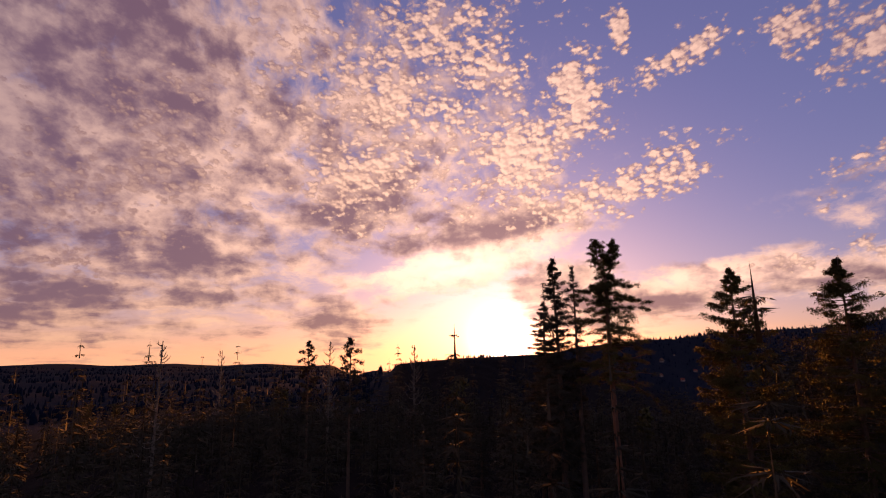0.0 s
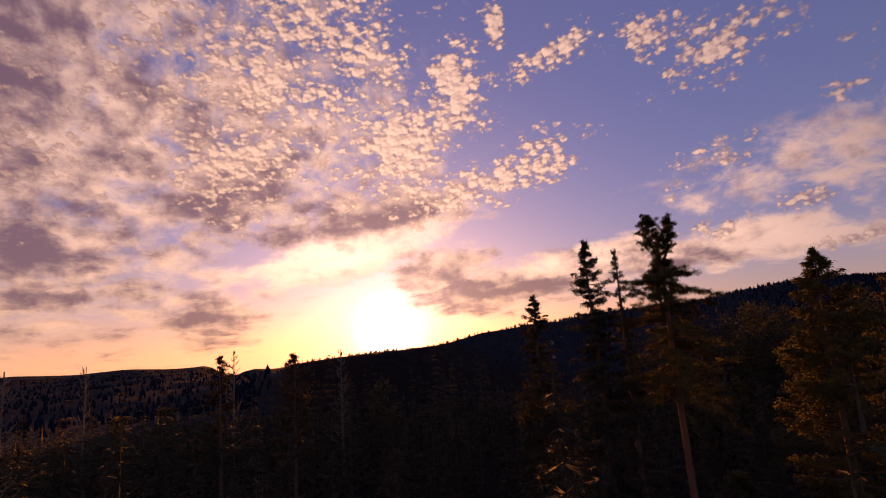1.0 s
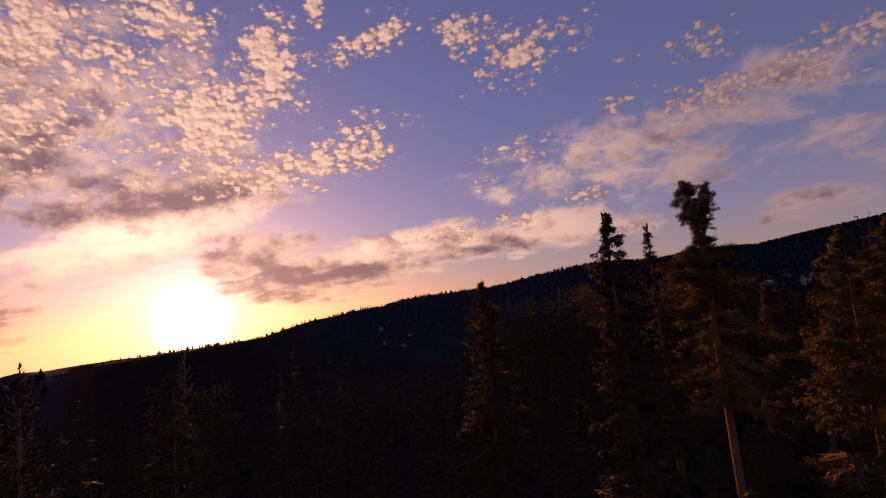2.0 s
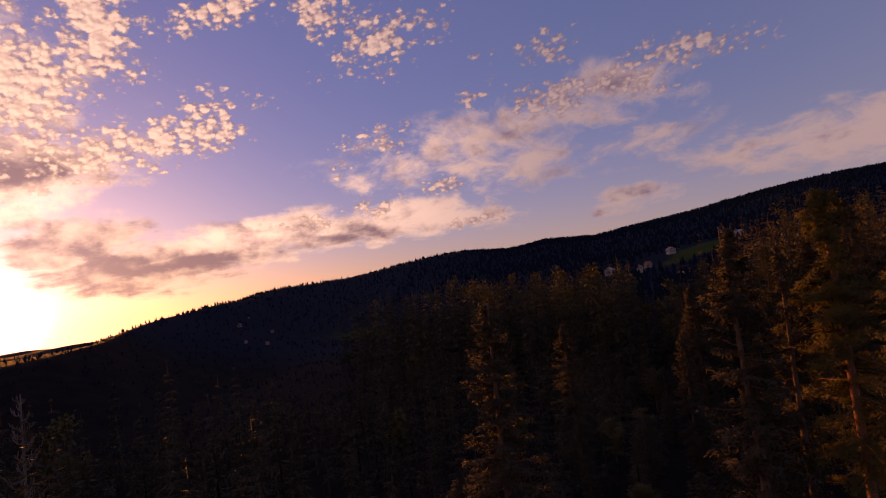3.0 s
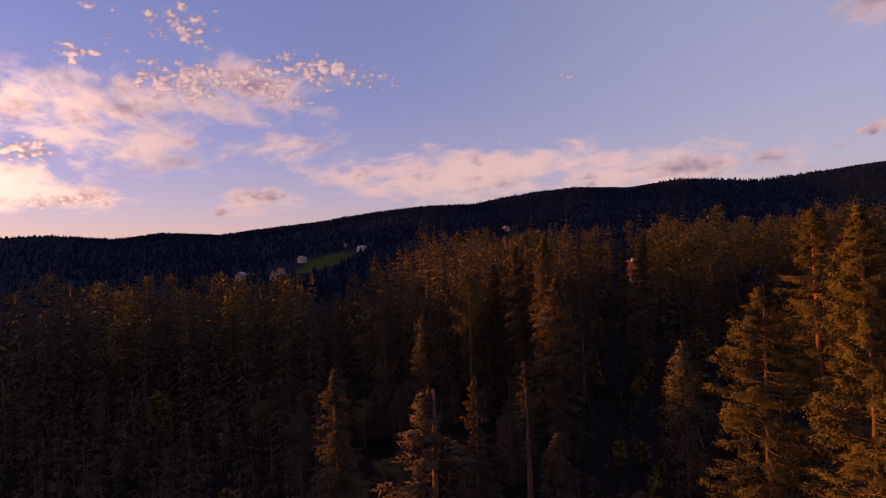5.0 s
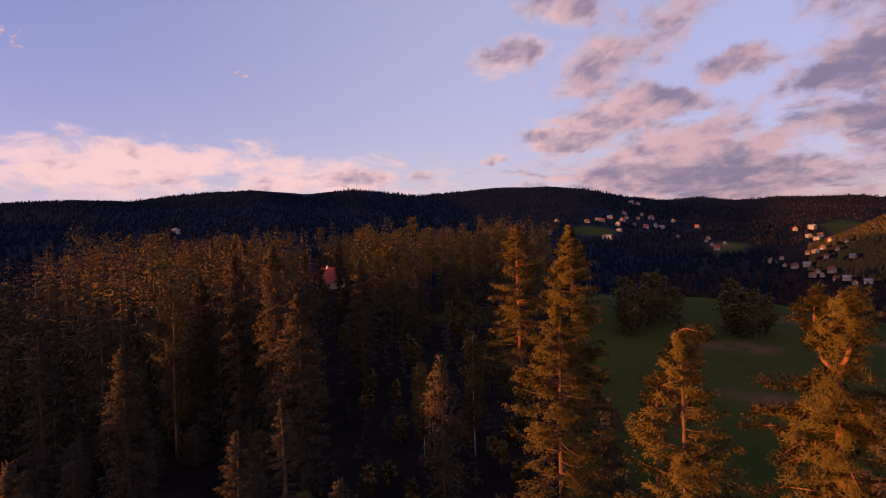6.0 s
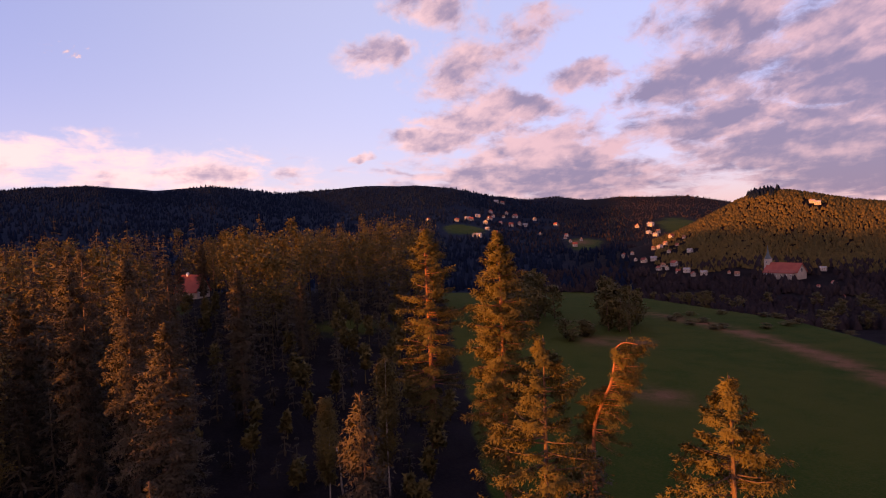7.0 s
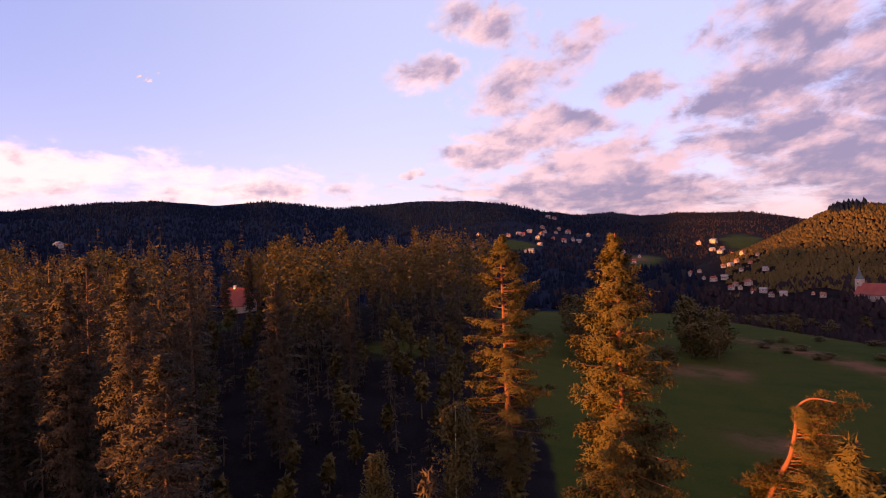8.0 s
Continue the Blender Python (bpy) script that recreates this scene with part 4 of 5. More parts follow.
def bent_pine(x, y, top):
    """A pine whose bare glowing stem swings sideways under a one-sided crown."""
    rs = np.random.RandomState(78)
    z = float(ground_z(x, y)) - 0.2
    h = top - z
    ob = new("bent_pine")
    ob.location = (x, y, z)
    stem = [(2.6, 0.9, 0), (2.7, 0.9, h * 0.35), (2.5, 0.9, h * 0.55), (1.7, 0.6, h * 0.68), (0.9, 0.35, h * 0.78), (0.55, 0.2, h * 0.88), (0.45, 0.15, h * 0.95), (-0.3, -0.1, h * 0.99), (-1.5, -0.5, h * 0.985)]
    curve = []
    for i in range(len(stem) - 1):
        p0, p1, p2, p3 = (Vector(stem[max(0, min(len(stem) - 1, i + k))]) for k in (-1, 0, 1, 2))
        for q in (0, 0.25, 0.5, 0.75):
            curve.append(0.5 * (2 * p1 + (p2 - p0) * q + (2 * p0 - 5 * p1 + 4 * p2 - p3) * q ** 2 + (3 * p1 - p0 - 3 * p2 + p3) * q ** 3))
    curve.append(Vector(stem[-1]))
    wood = [tube(curve, [0.21 - 0.18 * (k / (len(curve) - 1)) ** 1.3 for k in range(len(curve))], 9)]
    quads = []
    zs, xs, ys = [p[2] for p in stem[:7]], [p[0] for p in stem[:7]], [p[1] for p in stem[:7]]
    for i in range(95):
        up = (i + rs.rand()) / 95
        zz_ = h * (0.46 + 0.5 * up)
        sx_, sy_ = np.interp(zz_, zs, xs), np.interp(zz_, zs, ys)
        phi = rs.normal(math.pi + 0.75, 0.75) if up > 0.55 else rs.uniform(2.6, 6.6)
        L = (0.9 + 2.3 * (1 - up * 0.35) * max(0.15, -math.cos(phi - 0.5))) * rs.uniform(0.6, 1.15)
        pts, rad = limb((sx_, sy_, zz_), (math.cos(phi), math.sin(phi), 0.15), L, rs, 0.35, 0.03 + 0.014 * L)
        wood.append(tube(pts, [q * 0.6 for q in rad], 4))
        for k in (2, 3, 4, 5):
            if k == 5 or rs.rand() < 0.75:
                quads.append(clump(pts[k] + Vector(rs.normal(size=3) * 0.1), rs.uniform(0.45, 0.75), 120, rs, 0.85, 0.5))
    for i in range(34):
        zz_ = h * rs.uniform(0.42, 0.74)
        phi = rs.normal(0.3, 0.6)
        pts, rad = limb((np.interp(zz_, zs, xs), np.interp(zz_, zs, ys), zz_), (math.cos(phi), math.sin(phi), -0.1), rs.uniform(0.9, 2.3), rs, 0.4, 0.045)
        wood.append(tube(pts, [q * 0.6 for q in rad], 4))
        for k in (2, 3, 4, 5):
            quads.append(clump(pts[k] + Vector(rs.normal(size=3) * 0.1), rs.uniform(0.4, 0.65), 110, rs, 0.85, 0.5))
    for q in np.linspace(0, 1, 12):
        p = Vector(stem[6]).lerp(Vector(stem[8]), q) + Vector((-0.5 * q * 2.6, -0.2 * q, rs.uniform(-0.5, 0.15)))
        quads.append(clump(p, 0.55, 130, rs, 0.85, 0.5))
    for k in range(18, len(curve)):
        quads.append(clump(curve[k] + Vector((-0.6, -0.55, 0.05)) + Vector(rs.normal(size=3) * 0.25), 0.55, 110, rs, 0.85, 0.5))
    same_part("trunk", data_of("trunk", joined(wood), PINE_BARK), ob)
    same_part("crown", tri_crown(np.concatenate(quads)), ob)
    TALL_TREES.append((x, y))
    return tagged(ob, "bent pine with a bare curved orange trunk and one-sided crown", "tree", "trees at the clearing")


twin_pine(14.05, 41.1, 38.5)
bent_pine(40.8, 15.4, 31.4)


# the forest round about: single trees near, one joined mass beyond
def canopy_top(r, a):
    """Height of the tree tops over the plan."""
    east_wood = ease(a, 64, 82)
    low = np.minimum(30.5, 37 - 0.115 * r)
    high = 27.5 + 15.5 * ease(r, 32, 105) + 4 * ease(r, 130, 230)
    return low + (high - low) * east_wood


def wooded(x, y):
    r, a = np.hypot(x - CENTRE[0], y - CENTRE[1]), azimuth(x, y)
    keep = grass_cover(x, y) < 0.35
    keep &= ~((a > 128) & (r < 240))
    rv_, av_ = seen(x, y)
    keep &= ~((av_ > 131) & (rv_ > 30) & (rv_ < 260))
    # the dark glade before the leafy wood
    keep &= ~((av_ > 103.6) & (av_ < 133) & (rv_ > 24) & (rv_ < np.interp(av_, [104, 108, 110, 116, 118, 125], [150, 140, 108, 112, 150, 150])))
    keep &= ~(np.hypot(x - 212, y - 2) < 11) & ~((np.abs(azimuth(x, y) - 103.8) < 2.0) & (r > 120) & (r < 205))
    return keep


gx, gy = np.meshgrid(np.arange(-190, 300, 6.3), np.arange(-190, 300, 6.3))
gx, gy = gx.ravel() + rng.uniform(-2.8, 2.8, gx.size), gy.ravel() + rng.uniform(-2.8, 2.8, gx.size)
gr, ga = np.hypot(gx - CENTRE[0], gy - CENTRE[1]), azimuth(gx, gy)
ok = wooded(gx, gy) & (gr < 270) & (gr > 6) & ~((gr > 70) & ((ga < -60) | (ga > 150))) & ~((ga > -18) & (ga < 32) & (gr > 105))
for x, y in TALL_TREES:
    ok &= np.hypot(gx - x, gy - y) > 3.2
path_xy = np.array([(p[1], p[2]) for p in PATH])
ok &= ~((ga > -60) & (ga < 20) & (rng.rand(gx.size) < 0.45)) & ~((gr > 165) & (rng.rand(gx.size) < 0.5))
gx, gy, gr, ga = gx[ok], gy[ok], gr[ok], ga[ok]
order = np.argsort(np.where((ga > 55) & (ga < 130), gr, gr + 70))
gx, gy, gr, ga = gx[order], gy[order], gr[order], ga[order]
tops = canopy_top(gr, ga) + rng.normal(0, 2.3, gx.size)
near_path = np.min(np.hypot(gx[:, None] - path_xy[None, :, 0], gy[:, None] - path_xy[None, :, 1]), axis=1)
rv_, av_ = seen(gx, gy)
# tops between azimuth 20 and 66 are raised to throw shade on the forest
tops = np.where(ga < -2, tops - 3.0, np.where(ga < 20, tops - 1.8, np.where(ga < 66, np.maximum(tops, 35.0 + rng.normal(0, 1.3, gx.size)), tops)))
tops = tops + np.where((ga > 100) & (gr > 100), np.random.RandomState(8).normal(0, 2.2, gx.size), 0)
lanes = []
# low growth north of the standing trees, so that the sun reaches them
for x, y in ((50.5, 21.0), (68.3, 15.3), (40.8, 15.4), (31.2, 39.2), (22.6, 38.4)):
    lane = (np.abs(gx - x - 0.112 * (gy - y)) < 9.0) & (gy > y + 1) & (gy < y + 220)
    lanes.append((x, y))
    tops = np.where(lane, np.minimum(tops, 20.0 + 0.8 * rng.normal(0, 1, gx.size)), tops)
tops = np.where((av_ > 104.6) & (av_ < 107.4) & (rv_ < 205), np.minimum(tops, 40.2 - 0.102 * rv_), tops)
tops = np.where(near_path < 12, np.minimum(tops, 24.0 + rng.uniform(-2, 1.5, gx.size)), tops)
SINGLE = 64
mass = {"spruce": [], "broad": []}
for i in range(len(gx)):
    x, y, r, a, top = gx[i], gy[i], gr[i], ga[i], tops[i]
    leafy = 0.6 if (103 < a < 128 and r > 105) else (0.12 if a > 45 else 0.02)
    pick = rng.rand()
    if i < SINGLE:
        if pick < leafy * 0.7:
            plant("broadleaf_tree", BROADS[i % 3], x, y, top - 1, "leafy forest tree with a rounded golden-green crown", "forest broadleaf trees", 0.95)
        elif pick < leafy:
            plant("birch_tree", BIRCHES[i % 2], x, y, top - 2, "slender birch with a pale trunk in the forest", "forest birches", 1.1)
        elif pick > 0.93:
            plant("pine_tree", PINES[i % 2], x, y, top, "forest pine with a bare reddish trunk", "forest pines", 1.0)
        else:
            plant("spruce_tree", SPRUCES[i % 5], x, y, top, "dark forest spruce with drooping boughs", "forest spruces", float(rng.uniform(0.85, 1.15)))
    else:
        mass["broad" if pick < leafy else "spruce"].append((x, y, top))
# the lower wood between the clearing and the sunlit ridge
hx, hy = np.meshgrid(np.arange(-120, 160, 4.6), np.arange(-20, 190, 4.6))
hx, hy = hx.ravel() + rng.uniform(-2, 2, hx.size), hy.ravel() + rng.uniform(-2, 2, hx.size)
hr, ha = np.hypot(hx - CENTRE[0], hy - CENTRE[1]), azimuth(hx, hy)
ok = wooded(hx, hy) & (hr > 12) & (hr < 135) & (ha > -50) & (ha < 66) & ~((ha > -18) & (ha < 32) & (hr > 100))
ok &= np.min(np.hypot(hx[:, None] - path_xy[None, :, 0], hy[:, None] - path_xy[None, :, 1]), axis=1) > 5
for x, y, r, a in zip(hx[ok], hy[ok], hr[ok], ha[ok]):
    in_lane = any(abs(x - lx - 0.112 * (y - ly)) < 9.0 and ly < y < ly + 220 for lx, ly in lanes)
    # past azimuth 22 the wood is made taller for the shade it casts
    mass["spruce"].append((x, y, (33.5 if a > 22 and r > 26 and not in_lane else float(min(canopy_top(r, a) - 4.5, 21.0))) + rng.normal(0, 1.2)))
# extra spruces added inside the wood to stop the low sun
hx, hy = np.meshgrid(np.arange(-20, 180, 5.4), np.arange(-60, 130, 5.4))
hx, hy = hx.ravel() + rng.uniform(-2.3, 2.3, hx.size), hy.ravel() + rng.uniform(-2.3, 2.3, hx.size)
hr, ha = np.hypot(hx - CENTRE[0], hy - CENTRE[1]), azimuth(hx, hy)
ok = wooded(hx, hy) & (hr > 20) & (hr < 150) & (ha > 62) & (ha < 128)
ok &= np.min(np.hypot(hx[:, None] - path_xy[None, :, 0], hy[:, None] - path_xy[None, :, 1]), axis=1) > 14
rv_, av_ = seen(hx, hy)
ok &= ~((av_ > 104) & (av_ < 108))
for x, y, r, a in zip(hx[ok], hy[ok], hr[ok], ha[ok]):
    if not any(abs(x - lx - 0.112 * (y - ly)) < 9.0 and ly < y < ly + 220 for lx, ly in lanes):
        mass["spruce"].append((x, y, float(canopy_top(r, a)) - 5.5 + rng.normal(0, 2.0)))


def leaning_stem(x, y, rise, way):
    """A broken white birch stem leaning in the glade."""
    z = float(ground_z(x, y)) - 0.2
    top = Vector((way[0], way[1], rise))
    pts = [top * q + Vector((0.12 * math.sin(q * 5), 0.08 * math.sin(q * 7), 0)) for q in np.linspace(0, 1, 7)]
    ob = new("leaning_birch_stem", data_of("leaning_birch_stem", joined([tube(pts, [0.12 - 0.06 * q for q in np.linspace(0, 1, 7)], 7)]), BIRCH_BARK))
    ob.location = (x, y, z)
    return tagged(ob, "broken white birch stem leaning in the dark glade", "tree trunk")


leaning_stem(65.0, 31.0, 7.5, (-3.2, 2.6))
# low dark growth in the glade
hx, hy = np.meshgrid(np.arange(30, 190, 4.4), np.arange(-80, 60, 4.4))
hx, hy = hx.ravel() + rng.uniform(-1.9, 1.9, hx.size), hy.ravel() + rng.uniform(-1.9, 1.9, hx.size)
rv_, av_ = seen(hx, hy)
ok = ~wooded(hx, hy) & (av_ > 103.6) & (av_ < np.where(rv_ < 80, 134, 130.5)) & (rv_ > 26) & (rv_ < 172) & (grass_cover(hx, hy) < 0.5) & (np.hypot(hx - 212, hy - 2) > 12)
for x, y in TALL_TREES:
    ok &= np.hypot(hx - x, hy - y) > 1.5
ok &= rng.rand(hx.size) < 0.85
for x, y, r in zip(hx[ok], hy[ok], rv_[ok]):
    rise = 2.0 + 4.0 * float(ease(r, 45, 95)) + rng.uniform(-1.0, 1.6)
    mass["broad" if rng.rand() < 0.35 else "spruce"].append((x, y, float(ground_z(x, y)) + rise))


def spruce_mass(rows, seed, layers=7, arms=9):
    """Many spruces beyond the near ones in one mesh: ragged whorls of drooping boughs round a stem."""
    rs = np.random.RandomState(seed)
    out, ways = [], []
    for x, y, top in rows:
        z = float(ground_z(x, y))
        h = max(2.5, top - z)
        rad = h * rs.uniform(0.09, 0.12) + 0.6
        near = float(np.min(np.hypot(path_xy[:, 0] - x, path_xy[:, 1] - y)))
        fine = 1.0 if near > 60 else (0.7 if near > 32 else 0.42)
        n = int(layers * h / 12 / fine ** 0.5) + 2
        lev = np.repeat((np.arange(n) + rs.rand(n) * 0.8) / n, int(arms / fine))
        m = len(lev)
        L = (rad * (1 - lev) ** 0.8 + 0.2) * rs.uniform(0.5, 1.15, m)
        phi = rs.uniform(0, 6.283, m)
        d = np.stack([np.cos(phi), np.sin(phi), rs.uniform(-0.6, 0.05, m)], 1)
        base = np.stack([np.full(m, x), np.full(m, y), z + h * (0.08 + 0.9 * lev) + 0.3], 1) + d * (L * 0.2)[:, None]
        out.append(needles(base, d, L * 0.85, (L * 0.085 + 0.03) * fine, rs))
        tip = base + d * (L * rs.uniform(0.2, 0.65, m))[:, None]
        out.append(needles(tip, np.array([0, 0, -0.8]) + d * 0.6 + rs.normal(size=(m, 3)) * 0.4, (L * rs.uniform(0.25, 0.5, m) + 0.1) * fine ** 0.5, (L * 0.08 + 0.03) * fine, rs))
        out.append(needles(np.array([[x, y, z + h * 0.88], [x, y, z], [x, y, z]]), np.array([[0, 0, 1.0], [0.01, 0, 1], [0, 0.01, 1]]), np.array([h * 0.12, h * 0.8, h * 0.8]), np.array([0.08, 0.16, 0.16]), rs))
        ways.append(outward(np.concatenate(out[-3:]).mean(1), x, y))
    return np.concatenate(out), np.concatenate(ways)


def broad_mass(rows, seed, n=720):
    """Many leafy trees beyond the near ones in one mesh: loose tufts of foliage."""
    rs = np.random.RandomState(seed)
    out, ways = [], []
    for x, y, top in rows:
        z = float(ground_z(x, y))
        h = max(2.5, top - z)
        rad = h * rs.uniform(0.12, 0.21)
        knots = 18
        m = int(n * min(1, h / 15 + 0.15))
        up = rs.rand(knots) ** 0.8
        phi = rs.uniform(0, 6.283, knots)
        rho = rad * np.sin(np.pi * (0.14 + 0.82 * up)) ** 0.8 * np.sqrt(rs.uniform(0.1, 1.1, knots))
        knot = np.stack([x + rho * np.cos(phi), y + rho * np.sin(phi), z + h * (0.26 + 0.71 * up)], 1)
        d = rs.normal(size=(m, 3))
        base = knot[rs.randint(0, knots, m)] + d * np.array([0.25, 0.25, 0.27]) * rad * 0.7
        out.append(needles(base, d + rs.normal(size=(m, 3)) * 0.6, rs.uniform(0.4, 0.8, m), rs.uniform(0.18, 0.34, m), rs))
        out.append(needles(np.array([[x, y, z], [x, y, z]]), np.array([[0.01, 0, 1.0], [0, 0.01, 1]]), np.full(2, h * 0.7), np.full(2, 0.12), rs))
        ways.append(outward(np.concatenate(out[-2:]).mean(1), x, y, z + h * 0.6, clumps=1.0))
    return np.concatenate(out), np.concatenate(ways)


def tri_mass(name, leaves, mat):
    return foliage_mesh(name, leaves[0], mat, leaves[1])


tagged(new("spruce_wood", tri_mass("spruce_wood", spruce_mass(mass["spruce"], 81), SHADED_NEEDLES)), "dense dark spruce wood behind the nearest trees", "forest", kind="stuff")
tagged(new("leafy_wood", tri_mass("leafy_wood", broad_mass(mass["broad"], 82), LEAVES)), "golden-green leafy wood behind the nearest trees", "forest", kind="stuff")


LIGHT_BROADS = [kind_of(*broadleaf_data(s, 14, 3.2, 0.08, 20, 39, 0.30, 0.012), BARK, LEAVES, 14) for s in (54, 55, 56)]


def thicket(name, az0, az1, r0, r1, n, h0, h1, seed, label):
    """A clump of broad dark trees and shrubs on the meadow, one thing each."""
    rs = np.random.RandomState(seed)
    for i in range(n):
        a = rs.uniform(az0, az1)
        x, y = polar(a, max(rs.uniform(r0, r1), float(meadow_edge(a)) + rs.uniform(6, 40)) if name == "creek_tree" else rs.uniform(r0, r1))
        kind = LIGHT_BROADS[i % 3]
        top = float(ground_z(x, y)) + rs.uniform(h0, h1)
        plant(name, kind, x, y, top, label, name + " group", 1.35)


thicket("meadow_tree", 148.6, 152.6, 168, 190, 11, 9, 17, 101, "dark leafy tree in a clump on the meadow")
plant("meadow_tree", BROADS[1], *polar(151.7, 165), float(ground_z(*polar(151.7, 165))) + 10, "narrow golden tree at the meadow clump", "meadow_tree group", 0.9)
thicket("edge_tree", 138.5, 144.5, 150, 240, 16, 9, 18, 102, "dark leafy tree at the meadow's far edge")
thicket("meadow_shrub", 144.5, 148, 145, 165, 5, 3, 6, 103, "low dark shrub at the meadow's edge")
thicket("creek_tree", 153, 178, 225, 320, 40, 5, 9, 104, "dark tree along the creek below the village")
thicket("meadow_bush", 154, 172, 185, 232, 16, 0.8, 1.7, 105, "small bush on the sloping meadow")


# ---- houses, church ----
SITES = []          # where houses stand


def box_bm(x0, x1, y0, y1, z0, z1, bm=None):
    bm = bm or bmesh.new()
    v = [bm.verts.new(p) for p in ((x0, y0, z0), (x1, y0, z0), (x1, y1, z0), (x0, y1, z0), (x0, y0, z1), (x1, y0, z1), (x1, y1, z1), (x0, y1, z1))]
    for f in ((3, 2, 1, 0), (4, 5, 6, 7), (0, 1, 5, 4), (1, 2, 6, 5), (2, 3, 7, 6), (3, 0, 4, 7)):
        bm.faces.new([v[i] for i in f])
    return bm


def gable_body(l, d, h, rise):
    """Walls with pointed gables, ridge along x."""
    bm = bmesh.new()
    x, y = l / 2, d / 2
    prof = [(-y, -1.5), (y, -1.5), (y, h), (0, h + rise), (-y, h)]
    a, b = [bm.verts.new((-x, p, z)) for p, z in prof], [bm.verts.new((x, p, z)) for p, z in prof]
    bm.faces.new(a[::-1])
    bm.faces.new(b)
    for i in range(5):
        j = (i + 1) % 5
        bm.faces.new((a[i], a[j], b[j], b[i]))
    return bm


def gable_roof(l, d, h, rise, over=0.5, thick=0.22):
    """Two pitched slabs with eaves, meeting at the ridge."""
    bm = bmesh.new()
    x, y = l / 2 + over, d / 2
    k = rise / y
    e = y + over
    prof = [(-e, h - k * over + 0.03), (0, h + rise + 0.03), (e, h - k * over + 0.03), (e, h - k * over + thick), (0, h + rise + thick * 1.25), (-e, h - k * over + thick)]
    a, b = [bm.verts.new((-x, p, z)) for p, z in prof], [bm.verts.new((x, p, z)) for p, z in prof]
    bm.faces.new((a[0], a[1], a[4], a[5]))
    bm.faces.new((a[1], a[2], a[3], a[4]))
    bm.faces.new((b[5], b[4], b[1], b[0]))
    bm.faces.new((b[4], b[3], b[2], b[1]))
    for i in range(6):
        j = (i + 1) % 6
        bm.faces.new((a[i], b[i], b[j], a[j]))
    bmesh.ops.recalc_face_normals(bm, faces=bm.faces)
    return bm


def window_part(parent, x, y, z, w_, h_, facing):
    """A window: frame proud of the wall, pane set in it. facing: 'x' or 'y' and its sign."""
    axis, sign = facing
    def slab(w2, h2, t0, t1):
        if axis == "y":
            return box_bm(x - w2 / 2, x + w2 / 2, min(y + sign * t0, y + sign * t1), max(y + sign * t0, y + sign * t1), z - h2 / 2, z + h2 / 2)
        return box_bm(min(x + sign * t0, x + sign * t1), max(x + sign * t0, x + sign * t1), y - w2 / 2, y + w2 / 2, z - h2 / 2, z + h2 / 2)
    win = part("window", slab(w_ + 0.24, h_ + 0.24, -0.05, 0.05), PAINT, parent)
    part("pane", slab(w_, h_, 0.0, 0.08), PANE, win)


def house(label, walls, roof, l=11.0, d=8.5, h=4.4, rise=3.6, cols=3):
    """A gabled house: body, roof, chimney, door, windows on all sides."""
    ob = new("house")
    part("wall", gable_body(l, d, h, rise), walls, ob)
    part("roof", gable_roof(l, d, h, rise), roof, ob)
    part("chimney", box_bm(l * 0.18, l * 0.18 + 0.8, 0.6, 1.4, h + rise * 0.4, h + rise + 1.0), BRICK, ob)
    part("door", box_bm(-0.55, 0.55, -d / 2 - 0.06, -d / 2 + 0.05, 0, 2.1), TIMBER, ob)
    part("foundation", box_bm(-l / 2 - 0.08, l / 2 + 0.08, -d / 2 - 0.08, d / 2 + 0.08, -1.5, 0.4), FIELD_STONE, ob)
    for sgn in (-1, 1):
        for i in range(cols):
            x = (i - (cols - 1) / 2) * l / cols * 0.9
            if sgn > 0 or abs(x) > 1.2:
                window_part(ob, x, sgn * d / 2, 1.9, 1.3, 1.4, ("y", sgn))
        for y in (-d * 0.24, d * 0.24):
            window_part(ob, sgn * l / 2, y, 1.9, 1.2, 1.4, ("x", sgn))
        window_part(ob, sgn * l / 2, 0, h + rise * 0.3, 1.3, 1.3, ("x", sgn))
    return tagged(ob, label, "house", "village houses")


